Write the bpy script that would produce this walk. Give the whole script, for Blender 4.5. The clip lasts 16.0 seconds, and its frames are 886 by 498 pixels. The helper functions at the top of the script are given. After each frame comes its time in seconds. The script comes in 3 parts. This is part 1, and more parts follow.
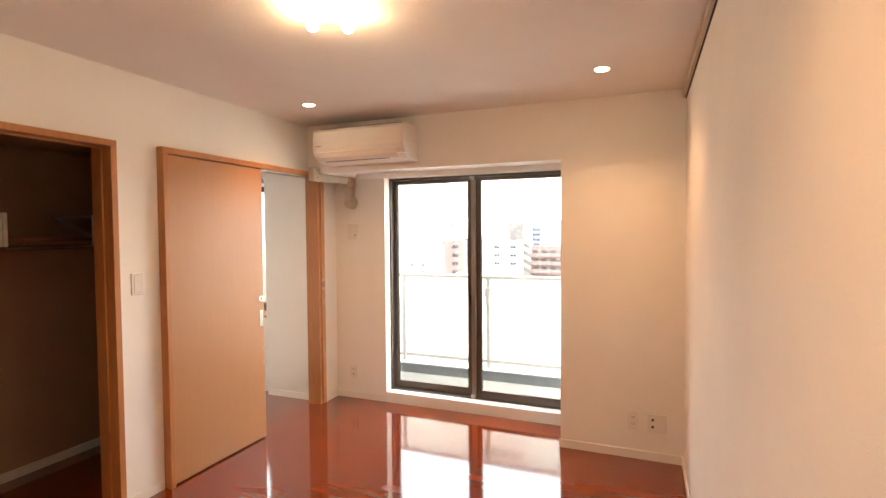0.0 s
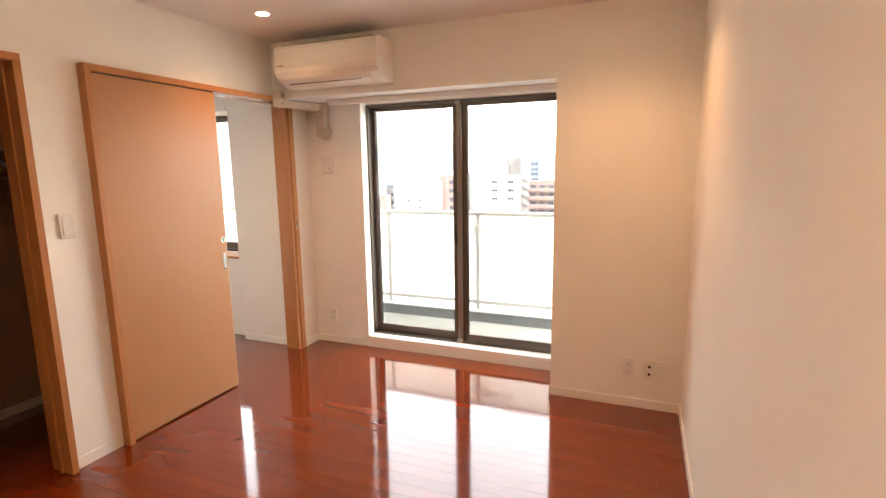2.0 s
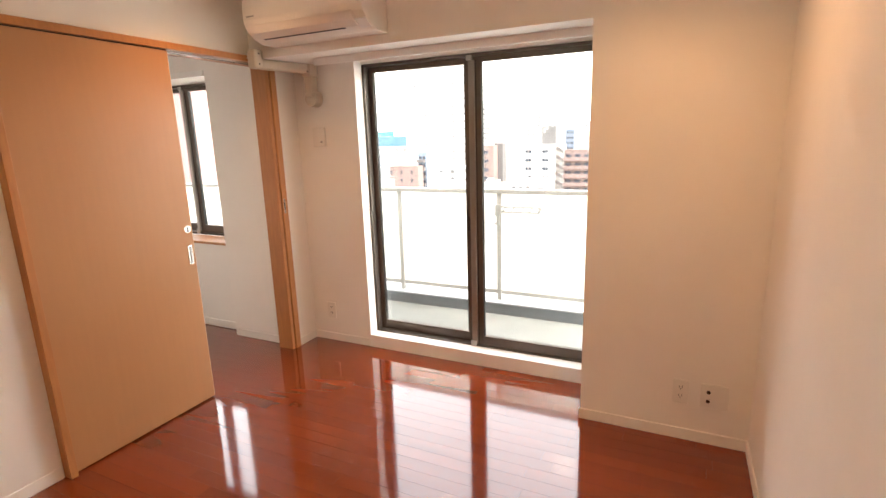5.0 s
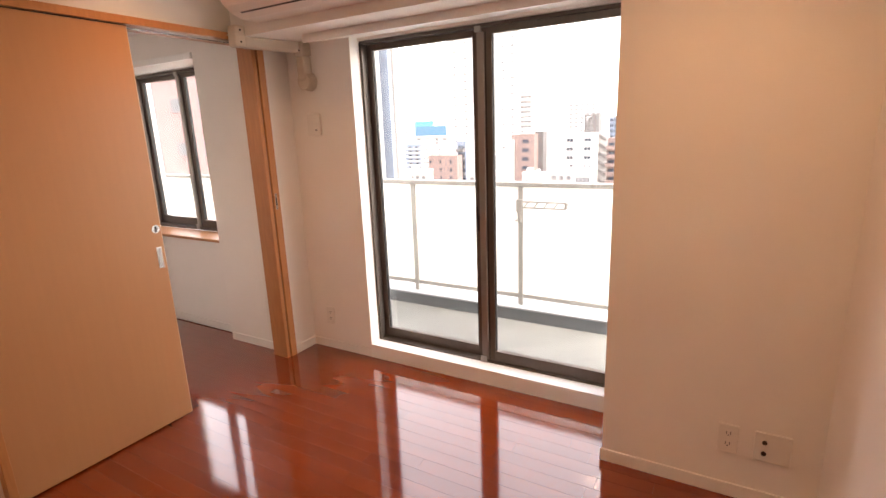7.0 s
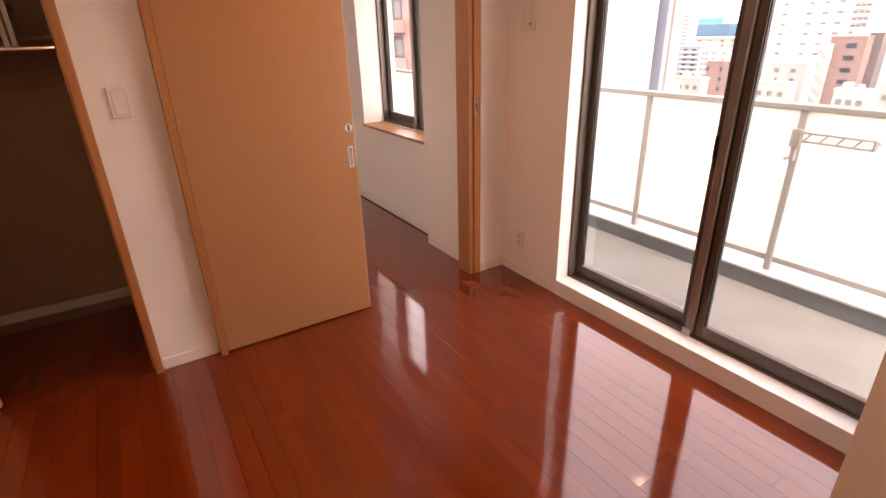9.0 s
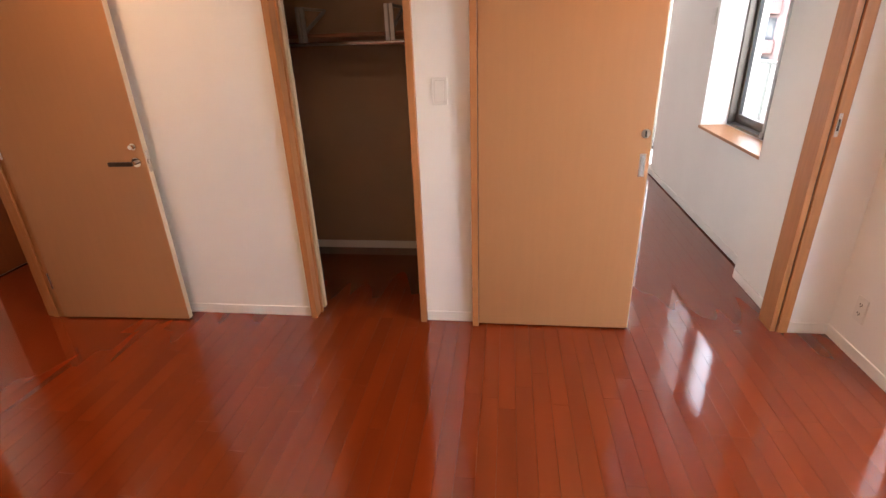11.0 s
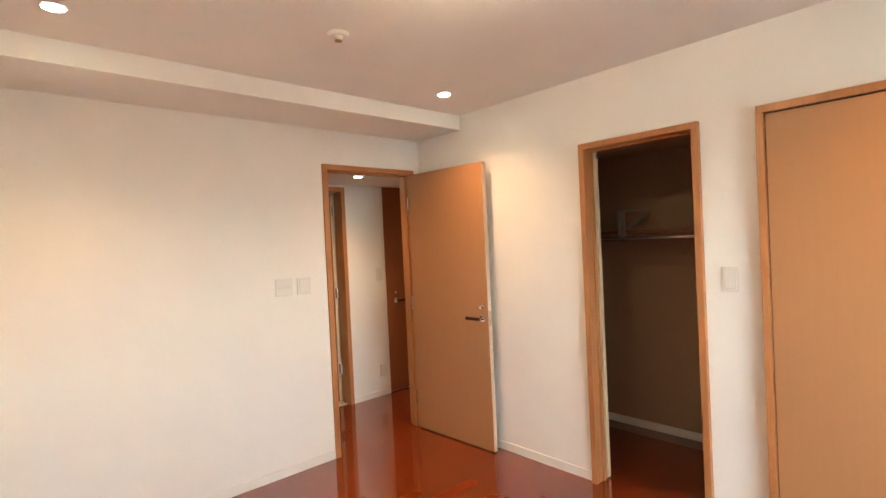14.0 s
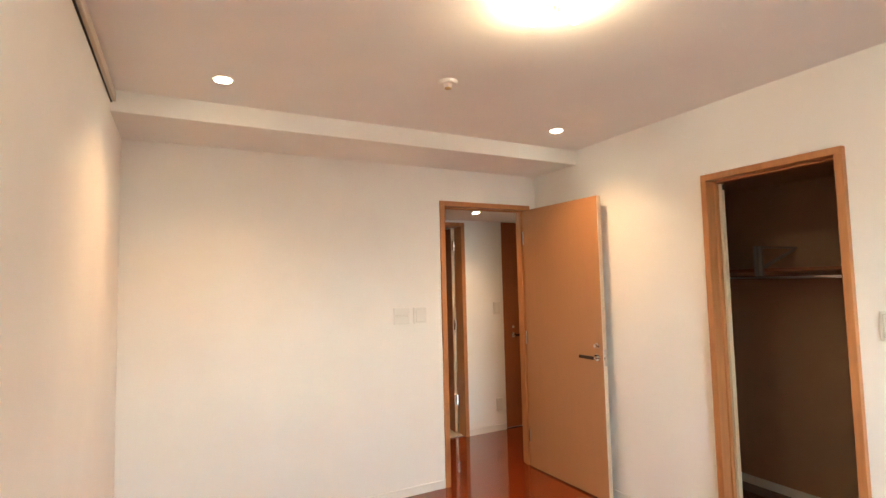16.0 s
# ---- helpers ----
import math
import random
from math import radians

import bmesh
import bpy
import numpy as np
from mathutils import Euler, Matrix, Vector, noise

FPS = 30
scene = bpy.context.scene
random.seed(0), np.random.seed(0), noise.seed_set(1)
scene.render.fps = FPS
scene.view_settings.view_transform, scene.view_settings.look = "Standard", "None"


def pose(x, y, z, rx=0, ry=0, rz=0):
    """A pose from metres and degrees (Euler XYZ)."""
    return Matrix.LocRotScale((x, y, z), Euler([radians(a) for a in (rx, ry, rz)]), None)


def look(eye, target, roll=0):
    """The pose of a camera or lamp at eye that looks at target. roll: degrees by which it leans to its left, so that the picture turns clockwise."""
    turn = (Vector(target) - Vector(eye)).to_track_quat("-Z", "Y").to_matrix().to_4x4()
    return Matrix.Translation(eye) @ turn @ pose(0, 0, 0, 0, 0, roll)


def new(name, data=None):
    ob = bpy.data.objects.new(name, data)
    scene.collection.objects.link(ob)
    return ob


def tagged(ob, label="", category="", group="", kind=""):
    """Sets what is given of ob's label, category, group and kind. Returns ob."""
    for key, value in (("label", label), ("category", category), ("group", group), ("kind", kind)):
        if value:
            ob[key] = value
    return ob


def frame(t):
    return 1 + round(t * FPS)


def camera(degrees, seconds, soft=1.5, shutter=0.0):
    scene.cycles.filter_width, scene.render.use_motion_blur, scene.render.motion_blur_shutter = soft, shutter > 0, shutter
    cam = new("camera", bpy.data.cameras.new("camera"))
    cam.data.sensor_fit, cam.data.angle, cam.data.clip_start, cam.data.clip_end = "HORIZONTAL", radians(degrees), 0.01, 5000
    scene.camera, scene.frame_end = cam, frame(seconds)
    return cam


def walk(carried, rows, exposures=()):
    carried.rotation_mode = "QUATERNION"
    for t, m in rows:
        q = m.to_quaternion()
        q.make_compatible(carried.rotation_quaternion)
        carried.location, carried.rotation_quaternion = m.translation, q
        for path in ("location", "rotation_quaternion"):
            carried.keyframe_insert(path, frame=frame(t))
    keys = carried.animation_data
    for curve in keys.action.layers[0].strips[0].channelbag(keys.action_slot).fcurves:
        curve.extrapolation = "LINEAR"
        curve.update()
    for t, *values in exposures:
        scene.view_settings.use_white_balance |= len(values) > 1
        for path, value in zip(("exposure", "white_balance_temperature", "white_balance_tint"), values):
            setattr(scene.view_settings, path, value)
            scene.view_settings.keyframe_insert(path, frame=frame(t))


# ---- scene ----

# ---------------------------------------------------------------- camera
cam = camera(83.0, 16.0)
ROWS = [
    (0, 0.762, 0.323, 1.505, 21.92, -2.04, 0.41),
    (0.5, 0.754, 0.414, 1.491, 21.66, -2.66, 0.29),
    (1, 0.757, 0.509, 1.488, 21.18, -4.68, 0.21),
    (1.5, 0.758, 0.587, 1.486, 20.92, -6.81, 0.38),
    (2, 0.733, 0.692, 1.483, 21.62, -9.39, 0.82),
    (2.5, 0.695, 0.804, 1.480, 22.22, -10.68, 0.93),
    (3, 0.668, 0.909, 1.479, 22.75, -11.40, 1.02),
    (3.5, 0.654, 0.997, 1.479, 23.32, -12.10, 1.35),
    (4, 0.647, 1.124, 1.485, 24.15, -12.47, 1.63),
    (6.5, 0.631, 1.639, 1.479, 27.49, -12.93, 1.71),
    (7, 0.629, 1.792, 1.462, 29.74, -13.65, 2.10),
    (7.5, 0.641, 1.925, 1.449, 35.72, -15.51, 2.43),
    (8, 0.654, 2.036, 1.438, 43.91, -18.34, 2.38),
    (8.5, 0.612, 2.149, 1.435, 51.04, -20.91, 1.99),
    (9, 0.554, 2.252, 1.437, 57.77, -23.21, 1.52),
    (9.5, 0.523, 2.322, 1.459, 65.20, -25.24, 1.82),
    (10, 0.470, 2.402, 1.490, 77.90, -26.28, 1.88),
    (12.5, 0.703, 2.816, 1.462, 115.83, -12.35, 1.99),
    (13, 0.751, 2.902, 1.436, 123.68, -7.73, 2.15),
    (13.5, 0.760, 2.997, 1.448, 131.38, -4.16, 2.50),
    (14, 0.765, 3.095, 1.461, 137.47, -0.75, 2.71),
    (14.5, 0.779, 3.166, 1.464, 141.38, 1.48, 2.24),
    (15, 0.757, 3.216, 1.461, 146.95, 3.45, 1.79),
    (15.5, 0.729, 3.214, 1.455, 150.57, 4.05, 1.50),
    (16, 0.698, 3.229, 1.443, 152.44, 3.83, 1.33),
]
walk(cam, [(t, pose(x, y, z, 90 + pitch, roll, yaw)) for t, x, y, z, yaw, pitch, roll in ROWS],
     exposures=[(0.0, 4.30, 7250, 10), (4.0, 4.12, 7250, 11), (7.0, 3.79, 7450, 20), (8.5, 3.50, 8500, 34), (10.0, 3.72, 7350, 27), (12.5, 4.67, 5500, -4), (13.5, 4.65, 5950, -3), (16.0, 4.64, 6050, -4)])

# ---------------------------------------------------------------- world and light
world = bpy.data.worlds.new("world")
scene.world = world
world.use_nodes = True
wn, wl = world.node_tree.nodes, world.node_tree.links
sky = wn.new("ShaderNodeTexSky")
sky.sky_type, sky.sun_disc = "NISHITA", False
sky.sun_elevation, sky.sun_rotation = radians(55), radians(105)
sky.dust_density, sky.air_density = 0.6, 1.0
haze = wn.new("ShaderNodeHueSaturation")
haze.inputs["Saturation"].default_value = 0.30
wl.new(sky.outputs[0], haze.inputs["Color"])
wl.new(haze.outputs[0], wn["Background"].inputs[0])
wn["Background"].inputs[1].default_value = 0.15

sun = new("sun", bpy.data.lights.new("sun", "SUN"))
sun.data.energy, sun.data.angle, sun.data.color = 0.5, radians(15.0), (1.0, 0.95, 0.88)
SUN = Vector((math.sin(radians(105)) * math.cos(radians(55)), math.cos(radians(105)) * math.cos(radians(55)), math.sin(radians(55))))
sun.matrix_world = look((0, 0, 0), -SUN)

WARM = (1.0, 0.55, 0.28)
DOWN_W, LAMP_W, HALL_W = 2.9, 8.8, 2.1


def spot(x, y, z, watts, size=128):
    lamp = new("downlight_lamp", bpy.data.lights.new("downlight_lamp", "SPOT"))
    lamp.data.energy, lamp.data.color = watts, WARM
    lamp.data.spot_size, lamp.data.spot_blend, lamp.data.shadow_soft_size = radians(size), 1.0, 0.04
    lamp.matrix_world = pose(x, y, z)
    return lamp


# daylight of the next room, in the opening of its far balcony window
day = new("window_daylight", bpy.data.lights.new("window_daylight", "AREA"))
day.data.shape, day.data.size, day.data.size_y = "RECTANGLE", 1.85, 1.72
day.data.energy, day.data.color = 4.8, (0.97, 0.99, 1.0)
day.matrix_world = pose(-5.875, 4.40, 1.01, -90, 0, 0)


# ---------------------------------------------------------------- materials
def material(name, colour, rough=0.5, metal=0.0, vary=0.06, scale=6.0, bump=0.0, bump_scale=200.0, stretch=(1, 1, 1), spec=0.5, emit=0.0, objvary=0.0, world_grain=False, coat=0.0, coat_ior=1.5, detail=6):
    m = bpy.data.materials.new(name)
    m.use_nodes = True
    n, l = m.node_tree.nodes, m.node_tree.links
    b = n["Principled BSDF"]
    b.inputs["Roughness"].default_value, b.inputs["Metallic"].default_value = rough, metal
    b.inputs["Specular IOR Level"].default_value = spec
    b.inputs["Coat Weight"].default_value, b.inputs["Coat Roughness"].default_value, b.inputs["Coat IOR"].default_value = coat, 0.06, coat_ior
    tc = n.new("ShaderNodeTexCoord")
    mp = n.new("ShaderNodeMapping")
    mp.inputs["Scale"].default_value = stretch
    if world_grain:
        geo = n.new("ShaderNodeNewGeometry")
        inf = n.new("ShaderNodeObjectInfo")
        add = n.new("ShaderNodeVectorMath")
        mul = n.new("ShaderNodeMath")
        mul.operation = "MULTIPLY"
        mul.inputs[1].default_value = 37.0
        l.new(inf.outputs["Random"], mul.inputs[0])
        l.new(geo.outputs["Position"], add.inputs[0])
        l.new(mul.outputs[0], add.inputs[1])
        l.new(add.outputs[0], mp.inputs[0])
    else:
        l.new(tc.outputs["Object"], mp.inputs[0])
    vec = mp.outputs[0]
    tex = n.new("ShaderNodeTexNoise")
    tex.inputs["Scale"].default_value, tex.inputs["Detail"].default_value = scale, detail
    l.new(vec, tex.inputs["Vector"])
    ramp = n.new("ShaderNodeValToRGB")
    ramp.color_ramp.elements[0].position, ramp.color_ramp.elements[1].position = 0.3, 0.7
    ramp.color_ramp.elements[0].color = [c * (1 - vary) for c in colour] + [1]
    ramp.color_ramp.elements[1].color = [min(1, c * (1 + vary)) for c in colour] + [1]
    l.new(tex.outputs["Fac"], ramp.inputs[0])
    out = ramp.outputs[0]
    if objvary:
        info = n.new("ShaderNodeObjectInfo")
        hsv = n.new("ShaderNodeHueSaturation")
        rng = n.new("ShaderNodeMapRange")
        rng.inputs["To Min"].default_value, rng.inputs["To Max"].default_value = 1 - objvary, 1 + objvary
        l.new(info.outputs["Random"], rng.inputs["Value"])
        l.new(rng.outputs[0], hsv.inputs["Value"])
        l.new(out, hsv.inputs["Color"])
        out = hsv.outputs[0]
    l.new(out, b.inputs["Base Color"])
    # gloss wears unevenly
    t2 = n.new("ShaderNodeTexNoise")
    t2.inputs["Scale"].default_value = scale * 0.6
    l.new(tc.outputs["Object"], t2.inputs["Vector"])
    r2 = n.new("ShaderNodeMapRange")
    r2.inputs["To Min"].default_value, r2.inputs["To Max"].default_value = rough * 0.85, min(1, rough * 1.15)
    l.new(t2.outputs["Fac"], r2.inputs["Value"])
    l.new(r2.outputs[0], b.inputs["Roughness"])
    if bump:
        t3 = n.new("ShaderNodeTexNoise")
        t3.inputs["Scale"].default_value, t3.inputs["Detail"].default_value = bump_scale, 3
        l.new(vec, t3.inputs["Vector"])
        bp = n.new("ShaderNodeBump")
        bp.inputs["Strength"].default_value, bp.inputs["Distance"].default_value = bump, 0.002
        l.new(t3.outputs["Fac"], bp.inputs["Height"])
        l.new(bp.outputs[0], b.inputs["Normal"])
    if emit:
        b.inputs["Emission Color"].default_value = (*colour, 1)
        b.inputs["Emission Strength"].default_value = emit
    return m


M_WALL = material("wallpaper", (0.84, 0.81, 0.763), 0.85, vary=0.02, scale=3, bump=0.25, bump_scale=260)
M_CEIL = material("ceiling_paper", (0.83, 0.795, 0.752), 0.9, vary=0.02, scale=3, bump=0.2, bump_scale=260)
# the dimness inside the closet is put into this darker paper colour
M_CLOSET = material("closet_shaded_paper", (0.40, 0.26, 0.165), 0.85, vary=0.04, scale=3, bump=0.2, bump_scale=200)
M_BASE = material("baseboard_white", (0.82, 0.79, 0.74), 0.45, vary=0.02)
M_SILL = material("sill_white", (0.86, 0.85, 0.82), 0.35, vary=0.015)
M_TRIM = material("trim_maple", (0.44, 0.185, 0.064), 0.38, vary=0.10, scale=9, stretch=(6, 6, 0.6), bump=0.05, bump_scale=60)
M_DOOR = material("door_maple", (0.43, 0.207, 0.088), 0.40, vary=0.018, scale=6, stretch=(7, 7, 0.5))
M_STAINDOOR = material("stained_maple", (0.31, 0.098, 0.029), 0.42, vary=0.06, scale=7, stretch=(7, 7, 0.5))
M_GAP = material("plate_gap", (0.58, 0.54, 0.49), 0.6)
M_DARKDOOR = material("door_edge", (0.60, 0.47, 0.33), 0.5, vary=0.05)
M_PLANK = material("red_brown_plank", (0.180, 0.0265, 0.0055), 0.11, coat=1.0, vary=0.10, scale=2, stretch=(0.7, 4, 4), detail=0, objvary=0.07, spec=0.22, world_grain=True, coat_ior=1.57)
M_UNDER = material("plank_joint", (0.085, 0.018, 0.006), 0.6, spec=0.15)
M_FRAME = material("bronze_aluminium", (0.115, 0.094, 0.079), 0.38, metal=0.5, vary=0.05)
M_STILE = material("light_aluminium", (0.40, 0.38, 0.36), 0.4, metal=0.7, vary=0.05)
M_COVER = material("pale_bronze", (0.27, 0.235, 0.21), 0.4, metal=0.5, vary=0.05)
M_RUB = material("black_rubber", (0.012, 0.012, 0.012), 0.6)
M_PLASTIC = material("white_plastic", (0.76, 0.73, 0.68), 0.35, vary=0.01)
M_AC = material("aircon_white", (0.82, 0.77, 0.71), 0.3, vary=0.01)
M_DUCT = material("beige_duct", (0.58, 0.50, 0.40), 0.55, vary=0.03)
M_CHROME = material("chrome", (0.75, 0.73, 0.70), 0.16, metal=1.0, vary=0.02)
M_BROWNGRIP = material("dark_grip", (0.035, 0.016, 0.009), 0.5, spec=0.25)
M_DARK = material("dark_slot", (0.02, 0.016, 0.014), 0.6)
M_GOLD = material("brass", (0.45, 0.30, 0.10), 0.3, metal=1.0)
M_RAIL = material("rail_aluminium", (0.29, 0.285, 0.27), 0.5, metal=0.2, vary=0.04)
M_CONC = material("balcony_floor", (0.165, 0.172, 0.165), 0.75, vary=0.10, scale=4, bump=0.12, bump_scale=80)
M_KERB = material("balcony_kerb", (0.10, 0.112, 0.12), 0.7, vary=0.08, scale=5)
M_KERBTOP = material("kerb_cap", (0.32, 0.34, 0.355), 0.6, vary=0.04)
M_SKY_BLOCK = material("sky_block", (0.45, 0.42, 0.38), 0.6, vary=0.06, scale=2)
M_SHELF = material("closet_shelf", (0.22, 0.085, 0.035), 0.45, vary=0.1, stretch=(1, 6, 6))
M_TILE = material("washroom_tile", (0.62, 0.55, 0.45), 0.5)
M_GLOW = material("lit_diffuser", (1.0, 0.86, 0.62), 0.5, emit=3.0, vary=0.0)
M_BULB = material("lit_bulb", (1.0, 0.70, 0.43), 0.5, emit=LAMP_W, vary=0.0)


def glass_material(name, tint, gloss):
    m = bpy.data.materials.new(name)
    m.use_nodes = True
    n, l = m.node_tree.nodes, m.node_tree.links
    n.remove(n["Principled BSDF"])
    tr, gl, mx = n.new("ShaderNodeBsdfTransparent"), n.new("ShaderNodeBsdfGlossy"), n.new("ShaderNodeMixShader")
    tr.inputs[0].default_value, gl.inputs["Roughness"].default_value = (*tint, 1), 0.02
    mx.inputs[0].default_value = gloss
    l.new(tr.outputs[0], mx.inputs[1])
    l.new(gl.outputs[0], mx.inputs[2])
    l.new(mx.outputs[0], n["Material Output"].inputs[0])
    return m


M_GLASS = glass_material("window_glass", (0.97, 0.98, 0.97), 0.05)


def frosted_material():
    m = bpy.data.materials.new("frosted_panel")
    m.use_nodes = True
    n, l = m.node_tree.nodes, m.node_tree.links
    n.remove(n["Principled BSDF"])
    df, tl, mx = n.new("ShaderNodeBsdfDiffuse"), n.new("ShaderNodeBsdfTranslucent"), n.new("ShaderNodeMixShader")
    for s in (df, tl):
        s.inputs[0].default_value = (0.93, 0.92, 0.88, 1)
    l.new(df.outputs[0], mx.inputs[1])
    l.new(tl.outputs[0], mx.inputs[2])
    l.new(mx.outputs[0], n["Material Output"].inputs[0])
    return m


M_FROST = frosted_material()


# ---------------------------------------------------------------- mesh helpers
def box(bm, x0, x1, y0, y1, z0, z1, bevel=0.0):
    m = Matrix.Translation(((x0 + x1) / 2, (y0 + y1) / 2, (z0 + z1) / 2)) @ Matrix.Diagonal((abs(x1 - x0), abs(y1 - y0), abs(z1 - z0), 1))
    made = bmesh.ops.create_cube(bm, size=1.0, matrix=m)["verts"]
    if bevel:
        edges = list({e for v in made for e in v.link_edges})
        bmesh.ops.bevel(bm, geom=edges, offset=bevel, segments=2, profile=0.5, affect="EDGES")
    return bm


def boxes(*rows, bevel=0.0):
    bm = bmesh.new()
    for r in rows:
        box(bm, *r, bevel=bevel)
    return bm


def rod(bm, a, b, r, r2=None, segs=16):
    a, b = Vector(a), Vector(b)
    d = b - a
    m = Matrix.Translation((a + b) / 2) @ d.to_track_quat("Z", "Y").to_matrix().to_4x4()
    bmesh.ops.create_cone(bm, cap_ends=True, segments=segs, radius1=r, radius2=r if r2 is None else r2, depth=d.length, matrix=m)
    return bm


def prism(profile, axis, a, b):
    """An outline of (u, v) points drawn out along an axis: x takes (y, z), y takes (x, z), z takes (x, y)."""
    bm = bmesh.new()
    ends = []
    for w in (a, b):
        ring = []
        for u, v in profile:
            ring.append(bm.verts.new({"x": (w, u, v), "y": (u, w, v), "z": (u, v, w)}[axis]))
        ends.append(ring)
    k = len(profile)
    for i in range(k):
        bm.faces.new((ends[0][i], ends[0][(i + 1) % k], ends[1][(i + 1) % k], ends[1][i]))
    bm.faces.new(ends[0])
    bm.faces.new(ends[1])
    bmesh.ops.recalc_face_normals(bm, faces=bm.faces)
    return bm


def part(name, bm, mat, parent, label="", smooth=False):
    me = bpy.data.meshes.new(name)
    bm.to_mesh(me)
    bm.free()
    me.materials.append(mat)
    if smooth:
        me.polygons.foreach_set("use_smooth", [True] * len(me.polygons))
    ob = new(name, me)
    if parent is not None:
        ob.parent = parent
        if parent.parent is None:
            ob.matrix_parent_inverse = parent.matrix_basis.inverted()
    if label:
        ob["label"] = label
    return ob


def thing(name, at, label, category, group=""):
    ob = new(name)
    ob.empty_display_size = 0.1
    ob.matrix_basis = pose(*at)
    return tagged(ob, label, category, group)


def setting(name, bm, mat, label="", category="", smooth=False):
    ob = part(name, bm, mat, None, smooth=smooth)
    return tagged(ob, label, category, kind="structure")


def walls(name, rows, mat, label):
    for r in rows:
        setting(name, boxes(r), mat, label, "wall")


# ---------------------------------------------------------------- the large structure
XL, XR, YC, YB, ZC = -1.85, 1.0, 3.81, 4.197, 2.383
WX0, WX1 = -1.345, 0.215          # balcony window
ZB = 1.987                        # underside of the beam
OUT = 4.42                        # outer face of the outside wall

setting("floor", boxes((-8.2, 1.3, -2.4, OUT, -0.2, -0.008)), M_UNDER, "glossy red-brown wooden strip floor", "floor")
setting("ceiling", boxes((-1.97, 1.12, -0.12, OUT, ZC, 2.55)), M_CEIL, "white papered ceiling of the room", "ceiling")
walls("wall_left", (
    (-1.97, XL, 0.0, 1.49, -0.008, ZC), (-1.97, XL, 2.135, 2.41, -0.008, ZC), (-1.97, XL, 1.49, 2.135, 1.98, ZC),
    (-1.97, -1.872, 2.41, 3.19, -0.008, 1.985), (-1.97, XL, 2.41, 3.99, 1.985, ZC), (-1.97, XL, 3.99, OUT, -0.008, ZC)),
      M_WALL, "white papered wall with closet and sliding door openings")
walls("wall_back", (
    (-0.985, XR, -0.12, 0.0, -0.008, ZC), (-1.97, -1.765, -0.12, 0.0, -0.008, ZC), (-1.765, -0.985, -0.12, 0.0, 2.02, ZC)),
      M_WALL, "white papered wall around the hall door")
setting("wall_right", boxes((XR, 1.12, -0.12, OUT, -0.008, ZC)), M_WALL, "plain white papered side wall", "wall")
walls("wall_window", (
    (0.229, XR, YC, OUT, -0.008, ZC), (XL, 0.229, YC, OUT, ZB, ZC), (XL, WX0, YB, OUT, -0.008, ZB),
    (WX0, 0.229, 4.28, OUT, -0.2, 0.075), (WX1, 0.229, 4.26, OUT, 0.075, ZB), (WX0, WX1, 4.27, OUT, 1.972, ZB)),
      M_WALL, "white papered window wall with pillar and beam")
setting("soffit", boxes((XL, XR, 0.0, 0.488, 2.28, ZC)), M_WALL, "white boxed beam under the ceiling", "beam")
setting("window_sill", boxes((WX0, 0.229, 4.188, 4.284, -0.008, 0.092), bevel=0.003), M_SILL, "raised white window step at the floor", "sill")

# baseboards, each with a small rounded top
def baseboard(x0, x1, y0, y1):
    bm = boxes((x0, x1, y0, y1, 0.0, 0.058), bevel=0.002)
    return setting("baseboard", bm, M_BASE, "low white baseboard along the wall", "baseboard")


BT = 0.008
baseboard(XR - BT, XR, BT, YC)
baseboard(0.229 - BT, XR - BT, YC - BT, YC)
baseboard(XL + BT, WX0, YB - BT, YB)
baseboard(XL, XL + BT, 4.007, YB)
baseboard(XL, XL + BT, 2.147, 2.394)
baseboard(XL, XL + BT, 0.0, 1.477)
baseboard(-0.969, XR - BT, 0.0, BT)
baseboard(-2.83, -2.83 + BT, 0.9, 2.75)
baseboard(-2.47, -1.985, 3.99 - BT, 3.99)
baseboard(-4.9, -2.48, 4.08 - BT, 4.08)
baseboard(-8.0, -6.86, 4.08 - BT, 4.08)
baseboard(-2.13, -1.715, -0.93, -0.93 + BT)

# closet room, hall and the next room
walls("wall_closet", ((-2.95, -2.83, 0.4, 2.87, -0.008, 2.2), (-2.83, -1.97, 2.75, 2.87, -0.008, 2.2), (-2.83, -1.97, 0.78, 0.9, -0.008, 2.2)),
      M_CLOSET, "papered closet wall with its shade put into the colour")
setting("ceiling_closet", boxes((-2.83, -1.97, 0.9, 2.75, 2.04, 2.2)), M_CLOSET, "closet ceiling with its shade put into the colour", "ceiling")
walls("wall_hall", (
    (-2.14, -1.70, -1.05, -0.93, -0.008, 2.2), (-3.2, -2.14, -1.05, -0.975, -0.008, 2.2), (-1.70, -0.9, -1.05, -0.93, 2.0, 2.2), (-0.9, 1.3, -1.05, -0.93, -0.008, 2.2),
    (-3.2, -3.08, -0.975, -0.12, -0.008, 2.2), (1.18, 1.3, -0.93, -0.12, -0.008, 2.2), (-3.08, -1.97, -0.12, 0.0, -0.008, 2.2),
    (-1.82, -1.70, -2.4, -1.05, -0.008, 2.2), (-0.9, -0.78, -2.4, -1.05, -0.008, 2.2), (-1.70, -0.9, -2.4, -2.28, -0.008, 2.2)),
      M_WALL, "white papered hall wall")
setting("ceiling_hall", boxes((-3.2, 1.3, -2.4, -0.12, 2.2, 2.3), (-3.08, 1.18, -0.93, -0.12, 2.035, 2.2), (-1.70, -0.9, -2.28, -1.05, 2.035, 2.2)), M_CEIL, "low white hall ceiling", "ceiling")
